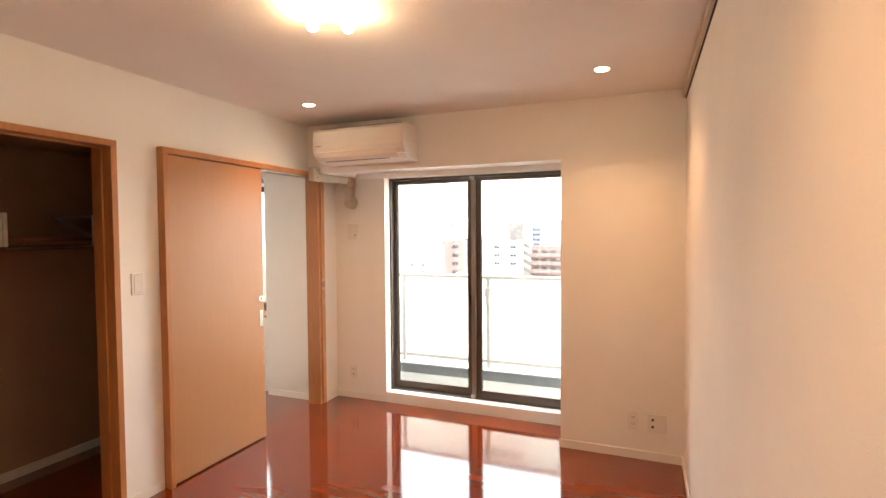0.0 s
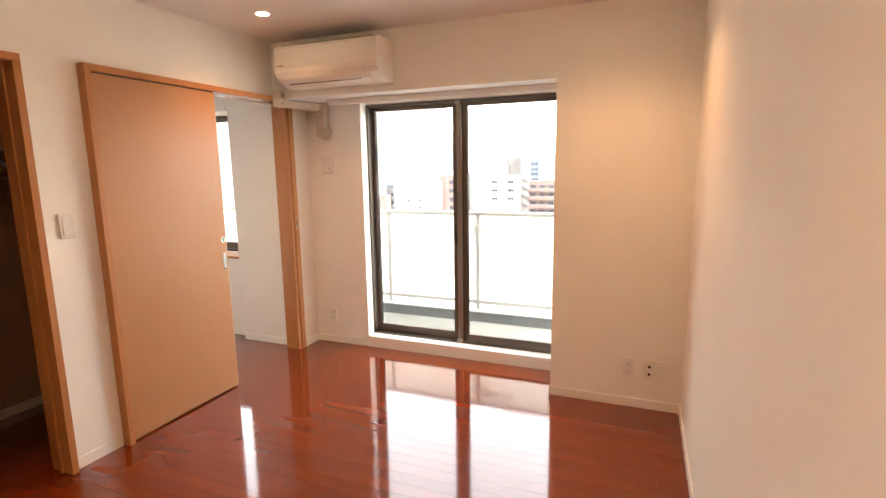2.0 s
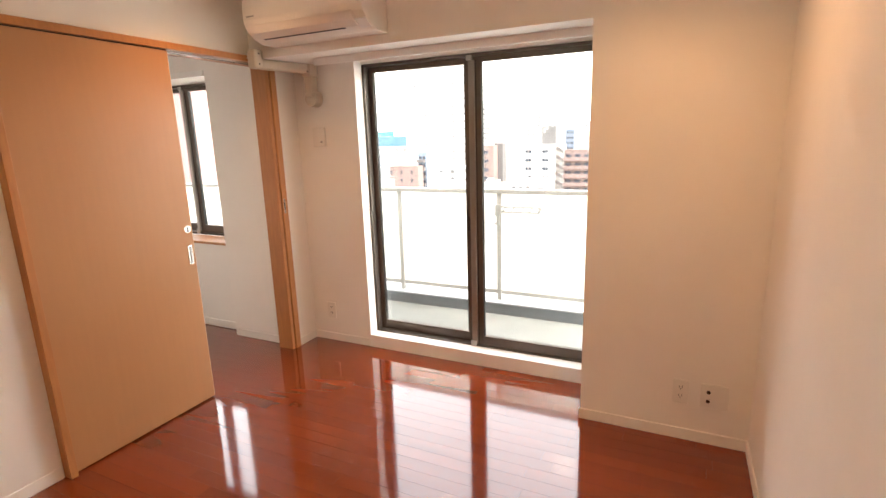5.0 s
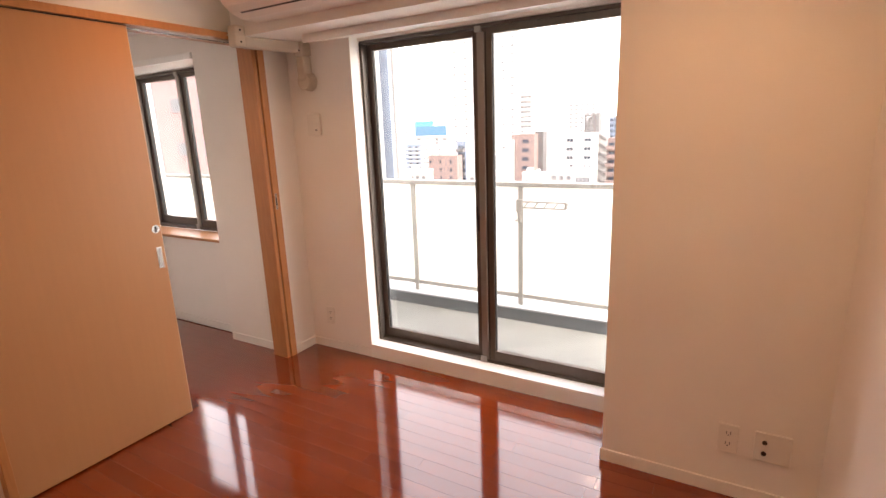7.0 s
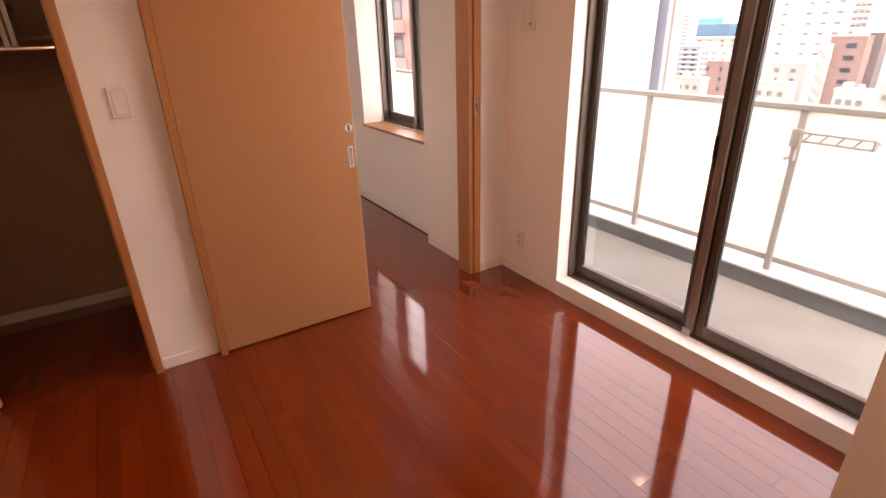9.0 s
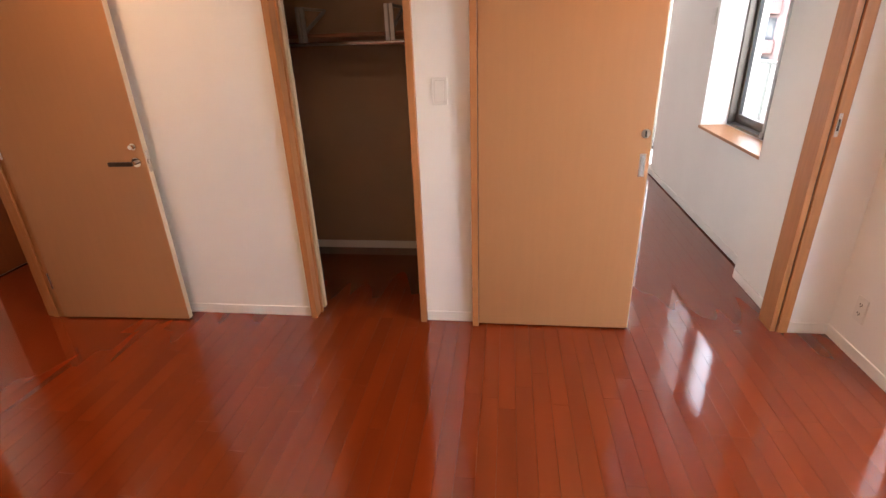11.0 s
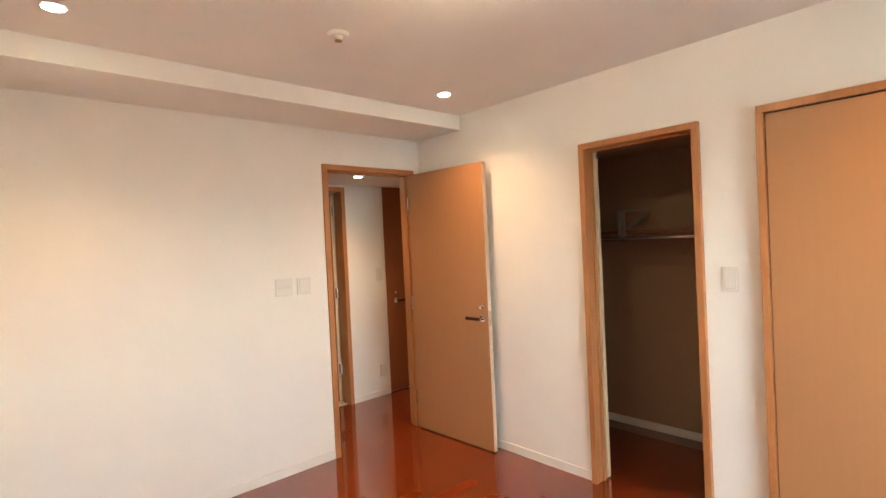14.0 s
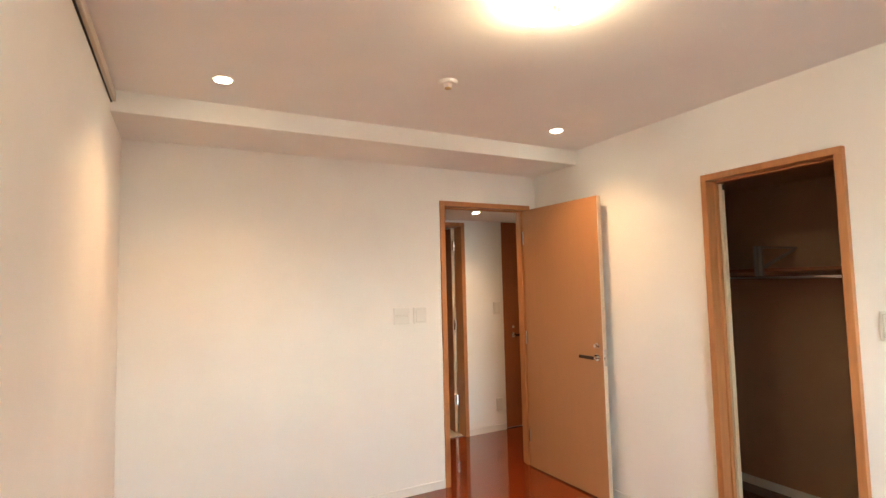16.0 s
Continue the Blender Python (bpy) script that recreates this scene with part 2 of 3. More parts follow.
setting("floor_washroom", boxes((-1.70, -0.9, -2.28, -0.99, -0.008, 0.004)), M_TILE, "beige tiled washroom floor", "floor")
walls("wall_next", (
    (-2.48, -1.97, 3.99, OUT, -0.008, 2.17), (-4.9, -2.48, 4.08, OUT, -0.008, 0.70), (-4.9, -3.70, 4.08, OUT, 0.70, 1.96), (-2.515, -2.48, 4.25, OUT, 0.70, 1.96),
    (-8.0, -2.48, 4.0, OUT, 1.96, 2.17), (-6.85, -4.9, 4.25, OUT, -0.008, 0.09), (-8.0, -6.85, 4.08, OUT, -0.008, 1.96),
    (-8.12, -8.0, 0.4, OUT, -0.008, 2.17), (-8.0, -2.97, 0.4, 0.52, -0.008, 2.17),
    (-2.97, -2.951, 0.4, 2.89, -0.008, 2.17), (-2.95, -1.971, 2.871, 2.89, -0.008, 2.17)),
      M_WALL, "white papered wall of the next room")
setting("ceiling_next", boxes((-8.12, -1.97, 0.4, OUT, 2.172, 2.35)), M_CEIL, "white ceiling of the next room", "ceiling")
setting("window_sill_next", boxes((-3.70, -2.48, 4.062, 4.27, 0.701, 0.722), bevel=0.003), M_TRIM, "orange maple window sill board", "sill")
setting("window_step_next", boxes((-6.85, -4.9, 4.07, 4.25, -0.008, 0.10), bevel=0.003), M_SILL, "raised white window step", "sill")


# door and closet frames
def door_frame(name, rows, label):
    ob = thing(name, (rows[0][0], rows[0][2], 0), label, "door frame")
    ob["kind"] = "structure"
    for nm, r in zip(("side_jamb", "side_jamb", "head_jamb", "stop_strip", "stop_strip", "stop_strip"), rows):
        part(nm, boxes(r, bevel=0.0025), M_TRIM, ob)
    return ob


FX = XL + 0.030
SX = XL + 0.054
door_frame("trim_closet", ((-1.975, FX, 1.479, 1.512, 0, 1.961), (-1.975, FX, 2.112, 2.145, 0, 1.961), (-1.975, FX, 1.479, 2.145, 1.961, 1.994),
                           (-1.905, -1.885, 1.512, 1.522, 0, 1.951), (-1.905, -1.885, 2.102, 2.112, 0, 1.951), (-1.905, -1.885, 1.512, 2.112, 1.951, 1.961)),
           "orange maple frame of the walk-in closet")
door_frame("trim_sliding", ((-1.87, SX, 2.399, 2.431, 0, 1.968), (-1.975, -1.848, 3.926, 3.953, 0, 1.968), (-1.868, SX - 0.006, 2.399, 4.005, 1.968, 2.003),
                            (-1.975, XL + 0.012, 3.957, 4.005, 0, 1.968), (-1.975, -1.878, 3.19, 3.926, 1.968, 1.985)),
           "orange maple frame of the sliding door")
door_frame("trim_hall", ((-1.010, -0.971, -0.125, 0.014, 0, 2.005), (-1.780, -1.741, -0.125, 0.014, 0, 2.005), (-1.780, -0.971, -0.125, 0.014, 2.005, 2.041),
                         (-1.022, -1.010, -0.08, -0.045, 0, 1.993), (-1.741, -1.729, -0.08, -0.045, 0, 1.993), (-1.741, -1.010, -0.08, -0.045, 1.993, 2.005)),
           "orange maple frame of the hall door")
door_frame("trim_washroom", ((-1.712, -1.672, -1.055, -0.918, 0, 1.975), (-0.935, -0.895, -1.055, -0.918, 0, 1.975), (-1.712, -0.895, -1.055, -0.918, 1.975, 2.012)),
           "orange maple frame of the washroom door")

# ---------------------------------------------------------------- windows
def sliding_window(name, x0, x1, y, z0, z1, label, handle=True, cover=None):
    """Two sliding sashes in a bronze frame; the sash at higher x runs on the inner track."""
    ob = thing(name, ((x0 + x1) / 2, y, z0), label, "window")
    ob["kind"] = "structure"
    w, mid = 0.017, (x0 + x1) / 2
    part("window_frame", boxes((x0, x0 + w, y, y + 0.09, z0, z1), (x1 - w, x1, y, y + 0.09, z0, z1),
                               (x0 + w, x1 - w, y, y + 0.09, z0, z0 + 0.02), (x0 + w, x1 - w, y, y + 0.09, z1 - 0.018, z1), bevel=0.002), M_FRAME, ob)
    for a, b, wa, wb, yy in ((x0 + w, mid + 0.004, 0.036, 0.064, y + 0.05), (mid - 0.020, x1 - w, 0.086, 0.036, y + 0.012)):
        part("sash", boxes((a, a + wa, yy, yy + 0.032, z0 + 0.021, z1 - 0.019), (b - wb, b, yy, yy + 0.03, z0 + 0.021, z1 - 0.019),
                           (a + wa, b - wb, yy, yy + 0.03, z0 + 0.021, z0 + 0.085), (a + wa, b - wb, yy, yy + 0.03, z1 - 0.052, z1 - 0.019), bevel=0.002), M_FRAME, ob)
        part("glazing_bead", boxes((a + wa, a + wa + 0.005, yy + 0.006, yy + 0.024, z0 + 0.0855, z1 - 0.0525), (b - wb - 0.005, b - wb, yy + 0.006, yy + 0.024, z0 + 0.0855, z1 - 0.0525)), M_RUB, ob, "black rubber glazing bead")
        g = part("pane", boxes((a + wa - 0.004, b - wb + 0.004, yy + 0.012, yy + 0.018, z0 + 0.08, z1 - 0.048)), M_GLASS, ob)
        g.visible_shadow = False
    part("stile_cover", boxes((mid - 0.014, mid + 0.026, y - 0.002, y + 0.0115, z0 + 0.03, z1 - 0.04), bevel=0.004), cover or M_COVER, ob, "lighter bronze face of the meeting stile")
    part("stile_groove", boxes((mid + 0.030, mid + 0.034, y + 0.0105, y + 0.0118, z0 + 0.03, z1 - 0.04)), M_RUB, ob)
    part("stile_foot", boxes((mid - 0.022, mid + 0.020, y - 0.008, y - 0.0025, z0 + 0.004, z0 + 0.05), bevel=0.002), M_STILE, ob)
    part("head_catch", boxes((mid - 0.026, mid + 0.012, y - 0.004, y + 0.011, z1 - 0.039, z1 - 0.010), bevel=0.003), M_STILE, ob)
    if handle:
        zh = z0 + (z1 - z0) * 0.45
        lock = boxes((mid - 0.046, mid - 0.032, y + 0.036, y + 0.049, zh - 0.05, zh + 0.04), bevel=0.003)
        box(lock, mid - 0.052, mid - 0.044, y + 0.028, y + 0.042, zh, zh + 0.09, bevel=0.002)
        part("crescent_lock", lock, M_DARK, ob)
    return ob


sliding_window("window_1", WX0, WX1, 4.284, 0.08, 1.97, "bronze aluminium sliding balcony window, closed")
# lighter meeting stiles here: the light on them is put into the colour
sliding_window("window_2", -3.70, -2.515, 4.272, 0.723, 1.955, "bronze aluminium sliding window above a wooden sill", cover=M_STILE)
sliding_window("window_3", -6.85, -4.9, 4.27, 0.10, 1.92, "bronze aluminium sliding balcony window of the next room", cover=M_STILE)

# ---------------------------------------------------------------- balcony
setting("floor_balcony", boxes((-12.5, 1.6, OUT, 5.60, -0.35, -0.085)), M_CONC, "grey waterproof balcony floor", "floor")
setting("kerb_balcony", boxes((-12.5, 1.6, 5.38, 5.58, -0.085, 0.015), bevel=0.004), M_KERB, "grey painted balcony kerb", "kerb")
setting("kerb_cap", boxes((-12.5, 1.6, 5.37, 5.59, 0.0154, 0.03), bevel=0.003), M_KERBTOP, "pale metal capping on the balcony kerb", "kerb")
rail = thing("balcony_railing", (-5, 5.47, 0.03), "pale aluminium balcony railing with frosted panels", "railing")
part("top_rail", boxes((-12.5, 1.6, 5.435, 5.505, 0.995, 1.03), bevel=0.006), M_RAIL, rail)
part("bottom_rail", boxes((-12.5, 1.6, 5.455, 5.485, 0.085, 0.12), bevel=0.003), M_RAIL, rail)
for i in range(-11, 3):
    px = -0.786 + i
    part("post", boxes((px - 0.019, px + 0.019, 5.44, 5.452, 0.03, 0.995), (px - 0.012, px + 0.012, 5.4524, 5.49, 0.03, 0.995), bevel=0.002), M_RAIL, rail)
    if i < 2:
        part("panel", boxes((px + 0.013, px + 0.987, 5.466, 5.474, 0.12, 0.995)), M_FROST, rail)


# laundry pole holder folded along the railing
ph = thing("laundry_pole_holder", (-0.786, 5.43, 0.87), "pale aluminium laundry pole holder on a railing post", "pole holder")
part("bracket", boxes((-0.812, -0.76, 5.405, 5.439, 0.80, 0.90), (-0.80, -0.772, 5.41, 5.439, 0.72, 0.80), bevel=0.004), M_RAIL, ph)
arm = boxes((-0.76, -0.42, 5.408, 5.424, 0.878, 0.890), (-0.76, -0.42, 5.408, 5.424, 0.832, 0.844), bevel=0.003)
for k in range(5):
    x = -0.745 + k * 0.078
    rod(arm, (x, 5.416, 0.842), (x + 0.03, 5.416, 0.880), 0.006, segs=8)
rod(arm, (-0.42, 5.416, 0.838), (-0.42, 5.416, 0.884), 0.011, segs=10)
part("arm", arm, M_RAIL, ph)
part("clamp_screw", rod(bmesh.new(), (-0.80, 5.40, 0.74), (-0.80, 5.372, 0.74), 0.010), M_STILE, ph)

# unseen wall added above the windows to keep sky and sun off the balcony
setting("wall_sky_block", boxes((-12.5, 1.6, 3.9, OUT, 2.56, 10.0)), M_SKY_BLOCK, "unseen wall added above to block sky from the balcony", "wall")

# ---------------------------------------------------------------- lamps
for x, y in ((-1.39, 3.21), (0.54, 3.21), (0.54, 0.82), (-1.39, 0.82)):
    spot(x, y, ZC - 0.012, DOWN_W)
    d = thing("downlight", (x, y, ZC), "round recessed ceiling downlight, lit warm", "downlight", "ceiling downlights")
    part("diffuser", rod(bmesh.new(), (x, y, ZC - 0.005), (x, y, ZC - 0.001), 0.036, segs=32), M_GLOW, d)
    ring = bmesh.new()
    rod(ring, (x, y, ZC - 0.0035), (x, y, ZC - 0.0005), 0.044, segs=32)
    part("trim_ring", ring, M_PLASTIC, d)
spot(-1.54, -0.42, 2.02, HALL_W)
d = thing("downlight", (-1.54, -0.42, 2.035), "round recessed hall downlight, lit warm", "downlight", "ceiling downlights")
part("diffuser", rod(bmesh.new(), (-1.54, -0.42, 2.03), (-1.54, -0.42, 2.034), 0.030, segs=32), M_GLOW, d)
d = thing("downlight", (-4.31, 3.74, 2.172), "round recessed ceiling downlight in the next room", "downlight")
part("trim_ring", rod(bmesh.new(), (-4.31, 3.74, 2.166), (-4.31, 3.74, 2.1715), 0.055, segs=32), M_PLASTIC, d)
part("reflector", rod(bmesh.new(), (-4.31, 3.74, 2.163), (-4.31, 3.74, 2.1655), 0.040, 0.044, segs=32), M_PLASTIC, d)

LX, LY = -0.385, 2.0
cl = thing("ceiling_lamp", (LX, LY, ZC), "bare ceiling lamp holder with three lit warm bulbs", "ceiling lamp")
part("base", rod(bmesh.new(), (LX, LY, ZC - 0.014), (LX, LY, ZC - 0.0005), 0.045, 0.052, segs=32), M_PLASTIC, cl)
part("stem", rod(bmesh.new(), (LX, LY, ZC - 0.068), (LX, LY, ZC - 0.0145), 0.014, segs=24), M_PLASTIC, cl)
for turn in (180, 60, -60):
    cx, cy = math.cos(radians(turn)), math.sin(radians(turn))
    part("socket", rod(bmesh.new(), (LX + cx * 0.012, LY + cy * 0.012, ZC - 0.052), (LX + cx * 0.055, LY + cy * 0.055, ZC - 0.056), 0.013, 0.017, segs=20), M_PLASTIC, cl)
    bulb = bmesh.new()
    bmesh.ops.create_uvsphere(bulb, u_segments=20, v_segments=14, radius=0.024, matrix=Matrix.Translation((LX + cx * 0.080, LY + cy * 0.080, ZC - 0.059)))
    part("bulb", bulb, M_BULB, cl, "lit warm white bulb", smooth=True)

sm = thing("smoke_detector", (-0.402, 1.217, ZC), "small round white smoke detector with brass sensor", "smoke detector")
part("base", rod(bmesh.new(), (-0.402, 1.217, ZC - 0.014), (-0.402, 1.217, ZC - 0.0005), 0.040, 0.047, segs=32), M_PLASTIC, sm)
part("sensor", rod(bmesh.new(), (-0.402, 1.217, ZC - 0.030), (-0.402, 1.217, ZC - 0.0145), 0.012, 0.022, segs=24), M_PLASTIC, sm)
part("ring", rod(bmesh.new(), (-0.402, 1.217, ZC - 0.034), (-0.402, 1.217, ZC - 0.0305), 0.016, segs=24), M_GOLD, sm, "brass sensor disc")

pr = thing("picture_rail", (0.985, 2.1, 2.33), "beige picture rail below the ceiling edge", "picture rail")
part("rail", boxes((0.978, 0.996, 0.49, 3.808, 2.325, 2.368), bevel=0.003), M_DUCT, pr)
part("slot", boxes((0.992, 0.999, 0.49, 3.808, 2.3205, 2.3245)), M_DARK, pr, "dark hook slot under the rail")

# ---------------------------------------------------------------- doors
def turned(bm, x, y, degrees):
    bmesh.ops.transform(bm, matrix=pose(x, y, 0, 0, 0, degrees) @ pose(-x, -y, 0), verts=bm.verts)
    return bm


sd = thing("sliding_door", (-1.8320, 2.82, 0.0), "pale orange maple sliding door pushed half open", "door")
part("leaf", boxes((-1.8500, -1.8140, 2.434, 3.208, 0.010, 1.962), bevel=0.002), M_DOOR, sd)
part("edge_strip", boxes((-1.8480, -1.8160, 3.2085, 3.211, 0.011, 1.961)), M_DARKDOOR, sd)
cyl = rod(bmesh.new(), (-1.8160, 3.181, 1.028), (-1.8115, 3.181, 1.028), 0.020, segs=28)
lock = part("lock_ring", cyl, M_CHROME, sd, "round chrome lock rose")
part("thumb_turn", boxes((-1.8112, -1.8070, 3.178, 3.184, 1.014, 1.042), bevel=0.001), M_DARK, lock)
pull = part("pull", boxes((-1.8138, -1.8115, 3.167, 3.194, 0.830, 0.938), bevel=0.001), M_CHROME, sd, "recessed chrome finger pull")
part("pull_recess", boxes((-1.8112, -1.8105, 3.173, 3.188, 0.838, 0.930)), M_STILE, pull)
part("track_slot", boxes((-1.8520, -1.8220, 2.432, 3.21, 1.9635, 1.9675)), M_DARK, sd)
part("track", boxes((-1.8540, -1.8480, 3.2115, 3.914, 1.9560, 1.9675), (-1.8260, -1.8200, 3.2115, 3.914, 1.9560, 1.9675), (-1.8479, -1.8261, 3.2115, 3.914, 1.9640, 1.9675)), M_CHROME, sd, "bright aluminium top track")
part("jamb_gap", boxes((-1.8400, -1.8230, 2.4312, 2.4338, 0.012, 1.960)), M_DARK, sd)
sp = thing("strike_plate", (-1.838, 3.975, 1.05), "small chrome strike plate on the jamb", "strike plate")
part("plate", boxes((-1.8378, -1.8362, 3.966, 3.982, 1.00, 1.10), bevel=0.0006), M_CHROME, sp)
part("slot", boxes((-1.8360, -1.8354, 3.970, 3.978, 1.025, 1.075)), M_DARK, sp)
gap = thing("door_groove", (-1.834, 3.952, 0.0), "dark groove between the two jamb strips", "groove")
part("groove", boxes((-1.87, -1.850, 3.9532, 3.9568, 0.001, 1.967)), M_DARK, gap)

HX, HY, HA = -1.722, 0.006, 2.1
hd = thing("hall_door", (-1.74, 0.4, 0.0), "orange maple hinged door standing wide open", "door")
part("leaf", turned(boxes((HX - 0.034, HX, HY, HY + 0.768, 0.010, 2.0), bevel=0.0015), HX, HY, HA), M_DOOR, hd)
part("edge_strip", turned(boxes((HX - 0.033, HX - 0.001, HY + 0.7682, HY + 0.7705, 0.011, 1.999)), HX, HY, HA), M_DARKDOOR, hd, "paler door edge")
for side in (1, -1):
    fx = HX + 0.001 if side > 0 else HX - 0.035
    b = bmesh.new()
    rod(b, (fx, HY + 0.722, 0.925), (fx + side * 0.008, HY + 0.722, 0.925), 0.024, segs=28)
    rod(b, (fx + side * 0.008, HY + 0.722, 0.925), (fx + side * 0.045, HY + 0.722, 0.925), 0.010, segs=16)
    h = part("handle", turned(b, HX, HY, HA), M_CHROME, hd, "chrome lever handle")
    b = boxes((min(fx + side * 0.036, fx + side * 0.052), max(fx + side * 0.036, fx + side * 0.052), HY + 0.60, HY + 0.728, 0.914, 0.936), bevel=0.005)
    part("grip", turned(b, HX, HY, HA), M_BROWNGRIP, h, "dark brown lever grip")
b = rod(bmesh.new(), (HX + 0.001, HY + 0.724, 1.003), (HX + 0.007, HY + 0.724, 1.003), 0.017, segs=24)
rod(b, (HX + 0.007, HY + 0.724, 1.003), (HX + 0.028, HY + 0.724, 1.003), 0.011, segs=16)
part("lock_knob", turned(b, HX, HY, HA), M_CHROME, hd)
part("latch_plate", turned(boxes((HX - 0.028, HX - 0.006, HY + 0.7707, HY + 0.7722, 0.87, 0.98)), HX, HY, HA), M_CHROME, hd)
part("latch_bolt", turned(boxes((HX - 0.024, HX - 0.010, HY + 0.7723, HY + 0.782, 0.91, 0.935), bevel=0.002), HX, HY, HA), M_CHROME, hd)
for z in (0.25, 1.0, 1.78):
    part("hinge", rod(bmesh.new(), (HX + 0.006, HY - 0.001, z - 0.05), (HX + 0.006, HY - 0.001, z + 0.05), 0.0065, segs=12), M_CHROME, hd)
part("floor_stop", turned(boxes((HX - 0.03, HX - 0.004, HY + 0.73, HY + 0.765, 0.0005, 0.0095), bevel=0.002), HX, HY, HA), M_DARK, hd)

fd = thing("far_hall_door", (-2.55, -0.95, 0.0), "red-brown stained maple hall door, closed", "door")
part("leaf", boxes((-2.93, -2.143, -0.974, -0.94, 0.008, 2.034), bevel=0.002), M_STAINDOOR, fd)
b = rod(bmesh.new(), (-2.255, -0.9395, 0.905), (-2.255, -0.93, 0.905), 0.024, segs=24)
rod(b, (-2.255, -0.93, 0.905), (-2.255, -0.892, 0.905), 0.010)
h = part("handle", b, M_CHROME, fd, "chrome lever handle")
part("grip", boxes((-2.375, -2.25, -0.905, -0.889, 0.894, 0.916), bevel=0.005), M_BROWNGRIP, h)
part("lock_knob", rod(bmesh.new(), (-2.25, -0.9395, 0.985), (-2.25, -0.925, 0.985), 0.012), M_CHROME, fd)

wd = thing("washroom_door", (-1.64, -1.4, 0.0), "dark maple washroom door opened inward", "door")
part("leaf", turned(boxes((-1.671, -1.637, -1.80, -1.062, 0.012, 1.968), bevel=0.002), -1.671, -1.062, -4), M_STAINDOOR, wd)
part("edge_strip", turned(boxes((-1.668, -1.640, -1.0615, -1.059, 0.013, 1.967)), -1.671, -1.062, -4), M_DARKDOOR, wd, "pale door edge")
for z in (0.32, 1.03, 1.80):
    b = boxes((-1.670, -1.645, -1.0585, -1.0565, z - 0.045, z + 0.045), bevel=0.0005)
    rod(b, (-1.668, -1.052, z - 0.05), (-1.668, -1.052, z + 0.05), 0.007, segs=10)
    part("hinge", b, M_CHROME, wd, "chrome door hinge")

cd = thing("closet_door", (-1.93, 1.49, 0.0), "pale closet door slid into the wall pocket", "door")
part("leaf_edge", boxes((-1.955, -1.925, 1.5125, 1.527, 0.012, 1.949), bevel=0.002), M_DARKDOOR, cd)
part("hanger", boxes((-1.945, -1.935, 1.5275, 1.535, 1.915, 1.945)), M_DARK, cd)

# ---------------------------------------------------------------- air conditioner and its duct
ac = thing("air_conditioner", (-1.24, 3.69, 2.035), "white wall-mounted air conditioner above the window", "air conditioner")
prof = ((3.809, 2.297), (3.612, 2.297), (3.590, 2.290), (3.578, 2.272), (3.570, 2.20), (3.570, 2.145), (3.580, 2.112), (3.602, 2.085), (3.640, 2.058), (3.700, 2.037), (3.809, 2.037))
AX0, AX1 = -1.632, -0.842
body = prism(prof, "x", AX0, AX1)
bmesh.ops.bevel(body, geom=[e for e in body.edges if abs(e.verts[0].co.x - e.verts[1].co.x) < 1e-6], offset=0.006, segments=2, profile=0.5, affect="EDGES")
part("body", body, M_AC, ac, smooth=False)
front = prism(((3.5885, 2.287), (3.5755, 2.270), (3.5675, 2.20), (3.5675, 2.148), (3.5715, 2.148), (3.5735, 2.20), (3.583, 2.268), (3.592, 2.281)), "x", AX0 + 0.008, AX1 - 0.03)
part("front_panel", front, M_AC, ac)
flap = prism(((3.5745, 2.118), (3.598, 2.082), (3.634, 2.0565), (3.632, 2.0525), (3.594, 2.078), (3.570, 2.116)), "x", AX0 + 0.05, AX1 - 0.07)
part("louvre", flap, M_AC, ac)
part("louvre_gap", prism(((3.640, 2.0575), (3.652, 2.053), (3.651, 2.0505), (3.638, 2.0545)), "x", AX0 + 0.07, AX1 - 0.16), M_DARK, ac, "dark air slot")
part("end_tab", prism(((3.604, 2.083), (3.665, 2.049), (3.662, 2.044), (3.600, 2.078)), "x", AX1 - 0.069, AX1 - 0.004), M_SILL, ac, "glossy clear tape")
part("intake", boxes((AX0 + 0.04, AX1 - 0.04, 3.612, 3.795, 2.2972, 2.2990)), M_DARK, ac, "dark intake opening on top")
for k in range(9):
    part("intake_slat", boxes((AX0 + 0.04, AX1 - 0.04, 3.620 + k * 0.021, 3.623 + k * 0.021, 2.2992, 2.3030)), M_BROWNGRIP, ac)
part("name_bars", boxes((AX0 + 0.03, AX0 + 0.085, 3.5662, 3.5673, 2.158, 2.166)), M_STILE, ac)

du = thing("pipe_duct", (-1.72, 4.0, 1.9), "beige plastic pipe cover from the air conditioner", "pipe cover")
part("drop_elbow", boxes((-1.80, -1.735, 3.735, 3.805, 1.925, 2.036), bevel=0.012), M_DUCT, du)
part("collar", boxes((-1.803, -1.732, 3.732, 3.808, 1.985, 1.990), bevel=0.002), M_DUCT, du)
run = boxes((-0.03, 0.03, 0.0, 0.36, -0.03, 0.03), bevel=0.012)
bmesh.ops.transform(run, matrix=pose(-1.768, 3.80, 1.955, 0, 0, -14), verts=run.verts)
part("run", run, M_DUCT, du)
part("wall_elbow", boxes((-1.715, -1.637, 4.115, 4.195, 1.905, 1.985), bevel=0.012), M_DUCT, du)
part("drop", boxes((-1.708, -1.644, 4.128, 4.1955, 1.765, 1.907), bevel=0.012), M_DUCT, du)
part("wall_rose", rod(bmesh.new(), (-1.668, 4.135, 1.762), (-1.668, 4.1955, 1.762), 0.048, 0.055, segs=28), M_DUCT, du)
for x, y, z in ((-1.735, 3.77, 2.01), (-1.735, 3.77, 1.95), (-1.66, 4.114, 1.935)):
    part("screw", rod(bmesh.new(), (x, y, z), (x + 0.003, y - 0.003, z), 0.005, segs=10), M_DARK, du)

